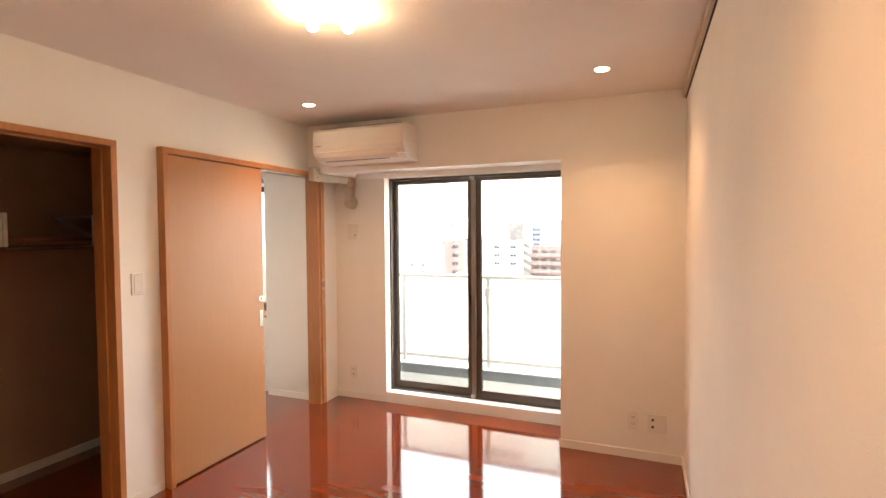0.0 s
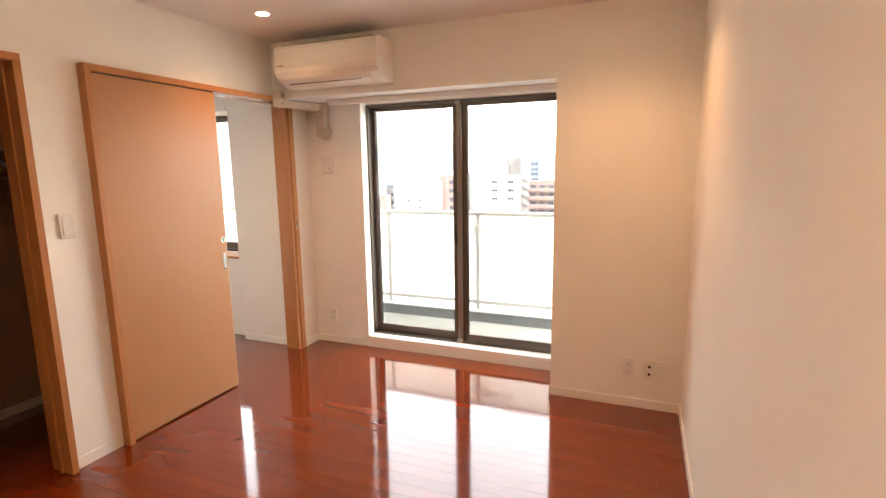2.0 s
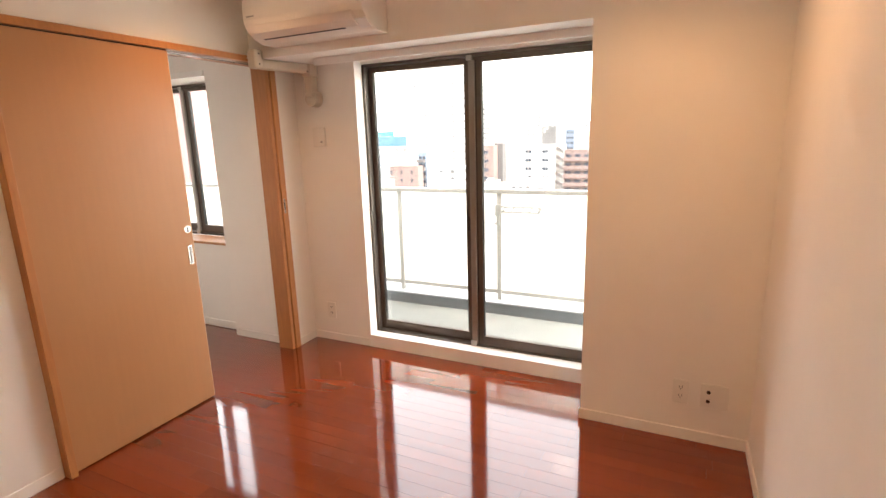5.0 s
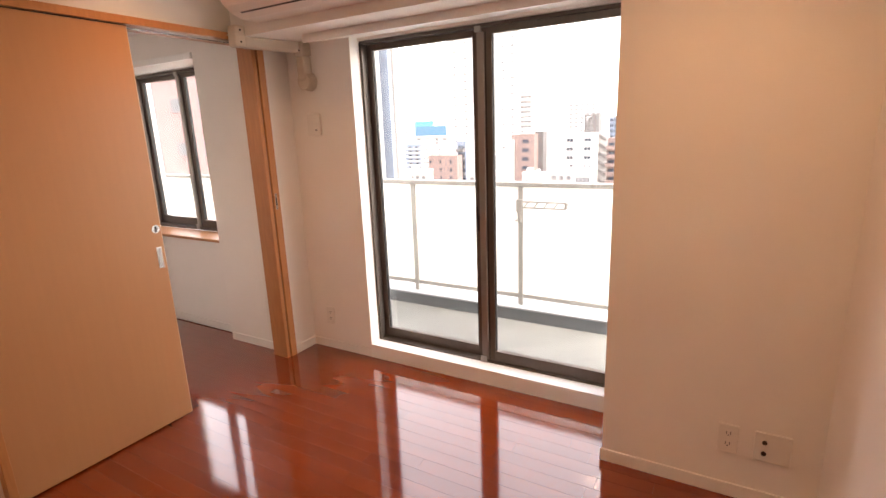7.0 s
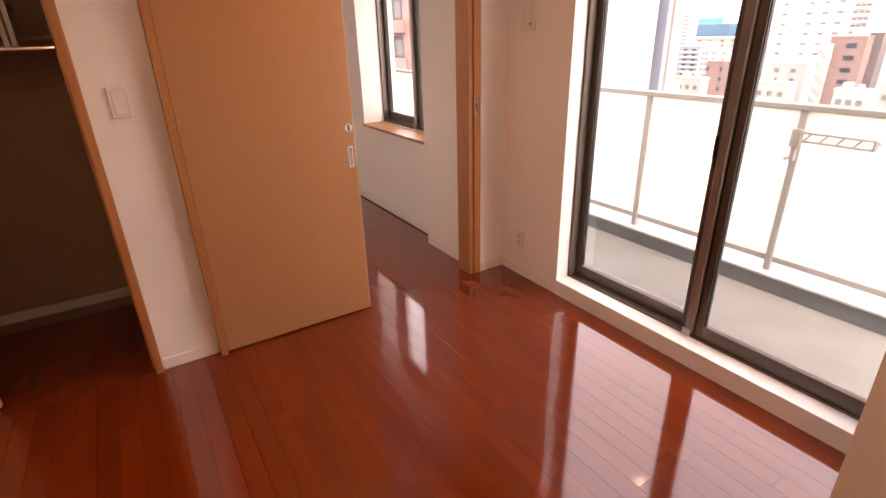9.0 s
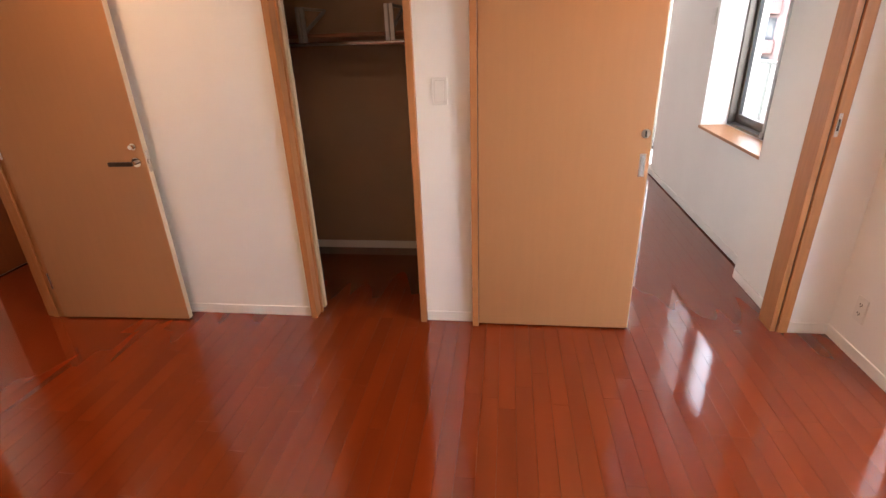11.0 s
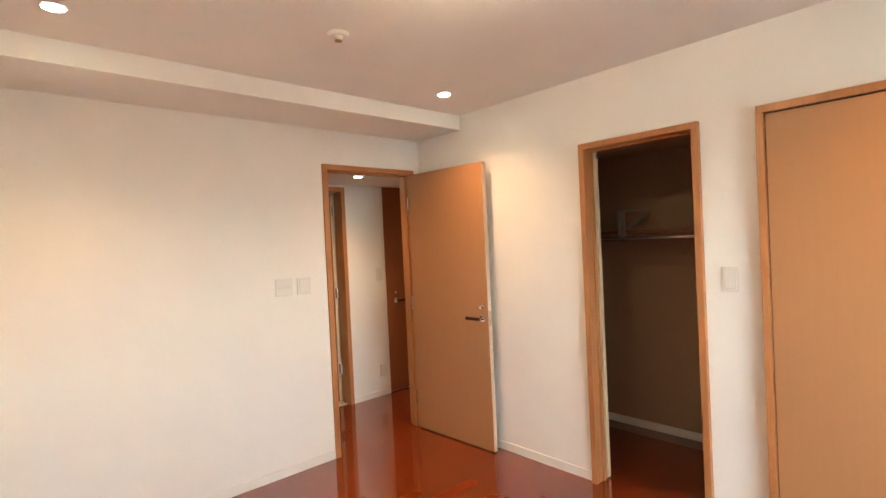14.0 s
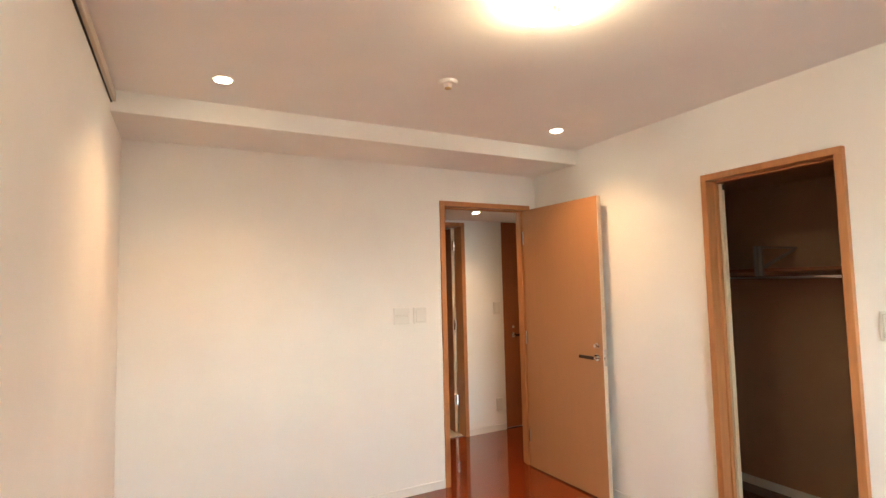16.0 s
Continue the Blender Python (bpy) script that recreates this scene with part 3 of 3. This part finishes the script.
vb = thing("vent_cover", (-1.661, 4.19, 1.51), "square white fresh-air vent cover on the wall", "vent")
part("cover", boxes((-1.713, -1.609, 4.176, 4.196, 1.441, 1.575), bevel=0.006), M_PLASTIC, vb)
part("knob", rod(bmesh.new(), (-1.635, 4.1755, 1.475), (-1.635, 4.168, 1.475), 0.007, segs=12), M_STILE, vb)
ct = thing("curtain_rail_box", (-0.65, 4.06, 1.96), "white curtain rail box under the beam", "curtain rail")
part("fascia", boxes((-1.50, 0.227, 3.985, 3.999, 1.945, 1.9865), bevel=0.002), M_SILL, ct)
part("rail", boxes((-1.49, 0.227, 4.05, 4.075, 1.970, 1.9865), bevel=0.002), M_PLASTIC, ct)
part("rail", boxes((-1.49, 0.227, 4.11, 4.135, 1.970, 1.9865), bevel=0.002), M_PLASTIC, ct)
ct2 = thing("curtain_rail_box", (-3.1, 3.99, 1.95), "white curtain rail box above the next room window", "curtain rail")
part("fascia", boxes((-3.75, -2.49, 3.98, 3.998, 1.955, 1.995), bevel=0.002), M_SILL, ct2)

# ---------------------------------------------------------------- switches and outlets
def plate(name, label, category, m, w, h, rocker=None, holes=(), group=""):
    """A wall plate in the xz plane that faces -y, at the pose m."""
    ob = new(name)
    ob.empty_display_size = 0.05
    tagged(ob, label, category, group)
    part("cover", boxes((-w / 2, w / 2, -0.009, 0, -h / 2, h / 2), bevel=0.003), M_PLASTIC, ob)
    if rocker:
        a, b = rocker
        part("rocker", boxes((-a / 2, a / 2, -0.0125, -0.0095, -b / 2, b / 2), bevel=0.0015), M_PLASTIC, ob)
        part("rocker_gap", boxes((-a / 2 - 0.002, a / 2 + 0.002, -0.0098, -0.0092, -b / 2 - 0.002, b / 2 + 0.002)), M_GAP, ob)
    for kind, x, z, r in holes:
        if kind == "jack":
            part("jack", rod(bmesh.new(), (x, -0.0095, z), (x, -0.014, z), r, segs=18), M_BROWNGRIP, ob)
        else:
            b = boxes((x - 0.008, x - 0.0055, -0.0112, -0.0092, z - 0.005, z + 0.005), (x + 0.0055, x + 0.008, -0.0112, -0.0092, z - 0.0055, z + 0.0055))
            rod(b, (x, -0.0092, z - 0.010), (x, -0.0112, z - 0.010), 0.0025, segs=8)
            part("socket", b, M_DARK, ob)
    ob.matrix_basis = m
    return ob


plate("power_outlet", "white double power outlet low on the wall", "outlet", pose(0.70, YC, 0.252), 0.070, 0.120, holes=(("s", 0, 0.026, 0), ("s", 0, -0.018, 0)))
plate("antenna_outlet", "wide white outlet plate with two aerial jacks", "outlet", pose(0.845, YC, 0.25), 0.118, 0.120, holes=(("jack", -0.026, 0.022, 0.0085), ("jack", -0.026, -0.024, 0.0085)))
plate("power_outlet", "white double power outlet beside the window", "outlet", pose(-1.678, YB, 0.240), 0.070, 0.120, holes=(("s", 0, 0.026, 0), ("s", 0, -0.018, 0)))
plate("light_switch", "white rocker light switch beside the closet", "light switch", pose(XL, 2.257, 1.225, 0, 0, 90), 0.072, 0.122, rocker=(0.044, 0.092))
plate("wall_controller", "blank white wall controller plate", "wall plate", pose(-0.657, 0, 1.219, 0, 0, 180), 0.118, 0.112, rocker=(0.085, 0.008))
plate("light_switch", "white three-way light switch beside the hall door", "light switch", pose(-0.797, 0, 1.217, 0, 0, 180), 0.100, 0.112, rocker=(0.066, 0.086))
plate("light_switch", "white light switch in the hall", "light switch", pose(-2.06, -0.93, 1.18, 0, 0, 180), 0.072, 0.12, rocker=(0.044, 0.09))
plate("power_outlet", "white power outlet low in the hall", "outlet", pose(-2.06, -0.93, 0.25, 0, 0, 180), 0.070, 0.120)
plate("light_switch", "white light switch beside the small window", "light switch", pose(-3.78, 4.08, 1.50), 0.072, 0.12, rocker=(0.044, 0.09))

# ---------------------------------------------------------------- closet fittings
sh = thing("closet_shelf", (-2.62, 1.8, 1.46), "reddish wooden closet shelf with white brackets", "shelf")
part("board", boxes((-2.829, -2.43, 0.905, 2.745, 1.462, 1.482), bevel=0.002), M_SHELF, sh)
for y in (1.42, 1.92, 2.42):
    b = boxes((-2.425, -2.405, y - 0.024, y - 0.004, 1.435, 1.62), (-2.425, -2.405, y + 0.004, y + 0.024, 1.435, 1.62), bevel=0.002)
    # the first bracket is unlit; grey metal puts that shade into its colour
    part("bracket", b, M_PLASTIC if y > 1.5 else M_STILE, sh, "white double bracket" if y > 1.5 else "double bracket greyed to put in its shade")
    b = boxes((-2.829, -2.4255, y - 0.008, y + 0.008, 1.606, 1.62))
    st = boxes((-0.19, 0.19, -0.007, 0.007, -0.008, 0.008))
    bmesh.ops.transform(st, matrix=pose(-2.63, y, 1.545, 0, 18, 0), verts=st.verts)
    part("arm", b, M_STILE, sh)
    part("brace", st, M_STILE, sh)
part("hanging_rod", rod(bmesh.new(), (-2.415, 0.902, 1.428), (-2.415, 2.748, 1.428), 0.0125, segs=16), M_CHROME, sh, "chrome hanging rod")

# ---------------------------------------------------------------- the city outside
GZ = -30.0
EX, EY, EZ = 0.5, 2.1, 1.4      # where the far houses are seen from
M_GROUND = material("city_ground", (0.30, 0.29, 0.28), 0.9, vary=0.3, scale=0.05)
M_WHITEB = material("white_facade", (0.31, 0.30, 0.29), 0.8, vary=0.05, scale=0.4)
M_REDB = material("red_tile_facade", (0.160, 0.112, 0.102), 0.8, vary=0.10, scale=0.5)
M_PINKB = material("pink_tile_facade", (0.23, 0.14, 0.132), 0.8, vary=0.08, scale=0.4)
M_GREYB = material("grey_facade", (0.095, 0.088, 0.087), 0.8, vary=0.08, scale=0.4)
M_BLUEB = material("blue_grey_facade", (0.135, 0.165, 0.21), 0.7, vary=0.06, scale=0.3)
M_SIGN = material("blue_hoarding", (0.045, 0.125, 0.20), 0.5, vary=0.05, scale=0.3)
M_TEAL = material("teal_hoarding", (0.03, 0.30, 0.32), 0.5, vary=0.05, scale=0.3)
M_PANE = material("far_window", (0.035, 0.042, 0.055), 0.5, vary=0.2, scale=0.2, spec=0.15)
M_GLAZED = material("blue_glazing", (0.06, 0.11, 0.16), 0.3, vary=0.25, scale=0.5, spec=0.4)
M_ROOF = material("flat_roof", (0.30, 0.29, 0.28), 0.9, vary=0.1, scale=0.3)
# the haze over far houses is put into these two paler colours
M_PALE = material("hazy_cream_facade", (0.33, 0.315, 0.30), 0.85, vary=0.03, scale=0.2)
M_HAZED = material("haze_toned_window", (0.125, 0.125, 0.13), 0.6, vary=0.1, scale=0.2, spec=0.15)
M_UNIT = material("white_unit", (0.55, 0.54, 0.52), 0.6, vary=0.03)
setting("ground", boxes((-1500, 1500, 5.8, 3000, GZ - 1, GZ)), M_GROUND, "grey city ground far below", "ground")


def pane_mesh(mat):
    bm = boxes((-0.5, 0.5, -0.06, 0.0, -0.5, 0.5))
    me = bpy.data.meshes.new("window")
    bm.to_mesh(me)
    bm.free()
    me.materials.append(mat)
    return me


DARK_PANE, HAZED_PANE, BLUE_PANE = pane_mesh(M_PANE), pane_mesh(M_HAZED), pane_mesh(M_GLAZED)


def put_pane(ob, x, y, z, w, h, mesh=None):
    p = new("window", mesh or DARK_PANE)
    p.parent, p.matrix_parent_inverse = ob, ob.matrix_basis.inverted()
    p.matrix_basis = Matrix.Translation((x, y, z)) @ Matrix.Diagonal((w, 1, h, 1))


def far_x(bearing, d):
    return EX + d * math.tan(radians(bearing))


def far_z(bearing, d, rise):
    return EZ + rise * d / math.cos(radians(bearing))


def house(name, left, right, rise, d, mat, label, columns=(), storey=3.0, floors=6, win=(1.6, 1.3), depth=12.0, mesh=None, balcony=None, hut=None, parapet=True):
    """A far house between two bearings, its roof at a rise, d metres ahead. columns: window places across the front, 0 to 1."""
    x0, x1, y = far_x(left, d), far_x(right, d), EY + d
    depth = min(depth, d * 0.025)
    top = far_z((left + right) / 2, d, rise)
    ob = thing(name, ((x0 + x1) / 2, y + depth / 2, GZ), label, "building")
    part("wall", boxes((x0, x1, y, y + depth, GZ, top)), mat, ob)
    if parapet:
        part("roof", boxes((x0 - 0.12, x1 + 0.12, y - 0.12, y + depth + 0.12, top + 0.01, top + 0.5)), mat, ob)
    for a, b, h in hut or ():
        part("roof_hut", boxes((x0 + (x1 - x0) * a, x0 + (x1 - x0) * b, y + depth * 0.25, y + depth * 0.7, top + 0.51, top + 0.51 + h)), M_ROOF, ob)
    for k in range(floors):
        z = top - storey * (k + 0.62)
        for c in columns:
            put_pane(ob, x0 + (x1 - x0) * c, y, z, win[0], win[1], mesh)
        if balcony:
            b0, b1, bmat = balcony
            a, b = x0 + (x1 - x0) * b0, x0 + (x1 - x0) * b1
            part("balcony", boxes((a, b, y - 1.3, y - 0.062, z - storey * 0.52, z - storey * 0.12)), bmat, ob)
    return ob


def outside_stair(name, left, right, rise, d, mat, label, flights, storey=3.0):
    """Open flights that climb to and fro between landings, in front of a core."""
    x0, x1, y = far_x(left, d), far_x(right, d), EY + d
    top = far_z((left + right) / 2, d, rise)
    ob = thing(name, ((x0 + x1) / 2, y + 2, GZ), label, "stair")
    part("core", boxes((x0 + 0.3, x1, y + 1.6, y + 5, GZ, top + 0.4)), M_ROOF, ob)
    for k in range(flights):
        z = top - storey * k
        part("landing", boxes((x0, x0 + 1.1, y, y + 1.55, z - 1.2, z)), mat, ob)
        run = prism(((x0 + 1.11, z - 1.2), (x1, z - 1.2 - storey * 0.5), (x1, z - storey * 0.5), (x0 + 1.11, z)), "y", y, y + 0.3)
        part("flight", run, mat, ob)
    return ob


# from left to right along the skyline
house("office_tower", -50.0, -37.1, 0.42, 80, M_WHITEB, "white office tower with a few blue windows", columns=(0.70, 0.82), storey=3.6, floors=11, win=(2.3, 1.9), mesh=BLUE_PANE, depth=20)
house("office_tower_fin", -36.5, -35.5, 0.42, 84, M_BLUEB, "blue-grey flank of the office tower", depth=1.0, parapet=False)
house("office_tower_core", -37.1, -34.9, 0.42, 90, M_WHITEB, "white windowless flank of the office tower", depth=10)
house("apartment_tower", -34.3, -33.5, 0.020, 420, M_PALE, "slender white apartment tower with slab balconies", columns=(0.5,), floors=9, win=(5.0, 1.2), mesh=HAZED_PANE)
hb = house("hoarding_building", -33.4, -28.6, -0.018, 450, M_WHITEB, "white building with a blue rooftop hoarding", columns=(0.2, 0.4, 0.6, 0.8), storey=3.6, floors=5, win=(4.0, 1.6), mesh=HAZED_PANE)
hx0, hx1, hz = far_x(-33.4, 448), far_x(-29.4, 448), far_z(-31.4, 448, -0.015)
part("hoarding", boxes((hx0, hx1, EY + 448, EY + 449, hz, hz + 10.0)), M_SIGN, hb, "dark blue rooftop hoarding")
part("hoarding_top", boxes((hx0, hx0 + (hx1 - hx0) * 0.66, EY + 448, EY + 449, hz + 10.05, hz + 15.0)), M_TEAL, hb, "teal upper hoarding")
house("apartment_block", -34.1, -32.2, -0.031, 320, M_BLUEB, "blue-grey apartment block with white balconies", columns=(0.3, 0.7), floors=7, win=(2.6, 1.4), balcony=(0.12, 0.95, M_WHITEB), hut=((0.5, 0.8, 2.6),))
house("apartment_block", -32.3, -28.0, -0.036, 300, M_WHITEB, "white stepped apartment block", columns=(0.08, 0.16, 0.30, 0.5, 0.72), floors=6, win=(1.8, 1.2), mesh=HAZED_PANE, hut=((0.05, 0.3, 4.0), (0.6, 0.9, 2.2)))
house("apartment_block", -31.5, -28.3, -0.056, 165, M_REDB, "low brown brick apartment block", columns=(0.06, 0.42, 0.78), floors=5, win=(0.9, 1.2), hut=((0.45, 0.75, 1.2),))
house("apartment_block", -28.25, -27.3, -0.030, 172, M_BLUEB, "narrow blue-grey block with outside stairs", columns=(0.3, 0.7), floors=6, win=(1.0, 1.5), balcony=(0.0, 0.9, M_GREYB))
house("apartment_tower", -29.0, -21.5, 0.163, 400, M_PALE, "tall pale apartment tower with small windows", columns=(0.10, 0.26, 0.42, 0.66, 0.80, 0.93), storey=6.2, floors=15, win=(3.6, 1.5), mesh=HAZED_PANE, hut=((0.1, 0.45, 4.0),))
house("apartment_tower", -21.3, -19.9, 0.064, 310, M_PALE, "white striped apartment tower", columns=(0.22, 0.5, 0.78), floors=12, win=(1.9, 1.3), mesh=HAZED_PANE, balcony=(0.1, 0.9, M_WHITEB))
outside_stair("stair_tower", -23.1, -22.1, -0.030, 164, M_WHITEB, "white outside stair beside the red block", 7)
house("apartment_block", -22.2, -19.7, -0.021, 166, M_REDB, "red-brown tiled apartment block", columns=(0.62,), floors=6, win=(2.4, 1.2), hut=((0.5, 0.9, 1.6),))
house("stair_tower_block", -19.68, -18.7, -0.014, 170, M_GREYB, "dark grey windowless stair tower", parapet=False)
house("low_block", -26.6, -23.4, -0.058, 190, M_WHITEB, "low white flat-roofed block", columns=(0.3, 0.7), floors=3, mesh=HAZED_PANE, hut=((0.2, 0.6, 2.0),))
house("apartment_block", -17.6, -13.2, -0.022, 176, M_WHITEB, "white apartment block with paired windows", columns=(0.36, 0.44, 0.78, 0.86), floors=6, win=(1.0, 1.0), hut=((0.2, 0.5, 1.8),))
house("office_tower", -16.4, -12.6, 0.036, 620, M_PALE, "far grey office tower with haze put into its colour", columns=(0.15, 0.3, 0.45, 0.6, 0.75, 0.9), storey=5.0, floors=8, win=(4.0, 2.0), mesh=HAZED_PANE)
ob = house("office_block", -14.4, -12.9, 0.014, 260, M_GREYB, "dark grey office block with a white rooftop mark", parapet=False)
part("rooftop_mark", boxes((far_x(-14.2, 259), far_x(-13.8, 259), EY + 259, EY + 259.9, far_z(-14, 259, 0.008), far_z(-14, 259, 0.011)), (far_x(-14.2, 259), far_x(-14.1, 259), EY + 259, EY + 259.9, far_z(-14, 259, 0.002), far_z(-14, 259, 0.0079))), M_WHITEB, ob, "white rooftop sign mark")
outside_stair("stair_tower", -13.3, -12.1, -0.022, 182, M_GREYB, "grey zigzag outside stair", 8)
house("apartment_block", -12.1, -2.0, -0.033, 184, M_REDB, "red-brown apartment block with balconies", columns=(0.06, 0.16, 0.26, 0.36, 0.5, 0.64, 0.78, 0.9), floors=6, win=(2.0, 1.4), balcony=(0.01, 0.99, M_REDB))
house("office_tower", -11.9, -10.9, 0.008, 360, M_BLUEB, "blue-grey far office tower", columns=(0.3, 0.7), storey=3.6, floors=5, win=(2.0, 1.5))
house("office_tower", -10.8, -5.0, 0.020, 340, M_PALE, "pale office block behind the red balconies", columns=(0.1, 0.2, 0.3, 0.4, 0.5, 0.6, 0.7, 0.8, 0.9), storey=3.8, floors=5, win=(2.6, 1.4), mesh=HAZED_PANE)
for left, right, rise, d, mat, label in (
        (-36.2, -34.2, -0.088, 110, M_ROOF, "low grey block with a flat roof"), (-34.0, -31.7, -0.082, 120, M_WHITEB, "low white block with a flat roof"),
        (-27.2, -24.4, -0.088, 116, M_WHITEB, "low white block with a roof shed"), (-21.0, -18.6, -0.096, 112, M_WHITEB, "low white block with a roof shed"),
        (-18.0, -15.4, -0.088, 120, M_ROOF, "low grey block with roof sheds"), (-15.2, -13.6, -0.090, 104, M_WHITEB, "low white block with a flat roof")):
    house("low_block", left, right, rise, d, mat, label, columns=(0.2, 0.5, 0.8), floors=2, win=(1.0, 1.0), mesh=HAZED_PANE, hut=((0.15, 0.4, 1.0), (0.6, 0.72, 0.7)))

# the pink house next door, seen from the next room's window
PY = 25.0
pk = thing("pink_apartment_house", (-46, PY + 2.5, GZ), "pink tiled apartment house with recessed balconies", "building")
part("wall", boxes((-64, -28.5, PY, PY + 5, GZ, 5.6)), M_PINKB, pk)
part("roof", boxes((-64.2, -28.3, PY - 0.15, PY + 5.2, 5.61, 6.1)), M_PINKB, pk)
part("roof_plant", boxes((-52.0, -38.0, PY + 1, PY + 4, 6.11, 8.0)), M_BLUEB, pk, "blue-grey rooftop plant screen")
for k in range(5):
    z = 3.4 - 3.1 * k
    for x in (-58.0, -50.5, -43.6):
        # no hollow is cut: a flat dark sheet puts in the balcony's shade
        part("recess_shade", boxes((x - 1.5, x + 1.5, PY - 0.012, PY - 0.002, z - 0.75, z + 1.05)), M_PANE, pk, "flat dark sheet in place of balcony shade")
        part("balcony_window", boxes((x + 0.1, x + 1.2, PY - 0.03, PY - 0.013, z - 0.5, z + 0.75)), M_HAZED, pk)
        part("parapet", boxes((x - 1.9, x + 1.9, PY - 1.2, PY - 0.05, z - 1.75, z - 0.72), bevel=0.03), M_PINKB, pk)
        part("rail", boxes((x - 1.9, x + 1.9, PY - 1.15, PY - 1.09, z - 0.52, z - 0.45)), M_UNIT, pk, "white balcony rail")
        part("canopy", boxes((x - 1.7, x + 0.2, PY - 0.9, PY - 0.04, z + 1.12, z + 1.24)), M_UNIT, pk, "white canopy over the balcony")
        part("cooling_unit", boxes((x - 1.25, x - 0.45, PY - 0.6, PY - 0.1, z - 0.71, z - 0.15), bevel=0.03), M_UNIT, pk, "white outdoor cooling unit")
    for x in (-34.9, -31.7):
        put_pane(pk, x, PY - 0.002, z + 0.3, 1.1, 1.0, HAZED_PANE)
    part("drain_pipe", boxes((-40.1, -39.95, PY - 0.16, PY - 0.02, z - 1.55, z + 1.5)), M_UNIT, pk)

# ---------------------------------------------------------------- floor strips
plank = bmesh.new()
lo = [plank.verts.new((x, y, -0.006)) for x, y in ((-0.5, -0.0374), (0.5, -0.0374), (0.5, 0.0374), (-0.5, 0.0374))]
hi = [plank.verts.new((x, y, 0.0)) for x, y in ((-0.5, -0.0371), (0.5, -0.0371), (0.5, 0.0371), (-0.5, 0.0371))]
for i in range(4):
    plank.faces.new((lo[i], lo[(i + 1) % 4], hi[(i + 1) % 4], hi[i])).material_index = 1
plank.faces.new(hi)
PLANK = bpy.data.meshes.new("plank")
plank.to_mesh(PLANK)
PLANK.materials.append(M_PLANK)
PLANK.materials.append(M_UNDER)
floor = bpy.data.objects["floor"]
rng = random.Random(5)
rest = bmesh.new()


def lay(y0, rows, x0, x1, single):
    for r in range(rows):
        y, x = y0 + 0.075 * (r + 0.5), x0 - rng.uniform(0.0, 0.5)
        while x < x1:
            ln = rng.choice((0.455, 0.606, 0.758, 0.909))
            a, b = max(x, x0), min(x + ln, x1)
            x += ln
            if b - a < 0.03:
                continue
            m = Matrix.Translation(((a + b) / 2, y, 0.0)) @ pose(0, 0, 0, rng.uniform(-0.01, 0.01), 0, 0) @ Matrix.Diagonal((b - a - 0.0006, 1, 1, 1))
            if single:
                p = new("plank", PLANK)
                p.parent, p.matrix_basis = floor, m
            else:
                k = len(rest.verts)
                rest.from_mesh(PLANK)
                rest.verts.ensure_lookup_table()
                bmesh.ops.transform(rest, matrix=m, verts=rest.verts[k:])


lay(0.0, 56, XL, XR, True)
lay(2.85, 16, -5.6, XL, False)
lay(0.525, 47, -8.0, -5.6, False)
lay(0.525, 31, -5.6, -2.95, False)
lay(0.9, 25, -2.83, XL, False)
lay(-0.93, 13, -3.08, 1.15, False)
me = bpy.data.meshes.new("planks_beyond")
rest.to_mesh(me)
rest.free()
plank.free()
me.materials.append(M_PLANK)
me.materials.append(M_UNDER)
ob = new("planks_beyond", me)
ob.parent = floor
tagged(ob, "red-brown floor strips of the other rooms", kind="stuff")
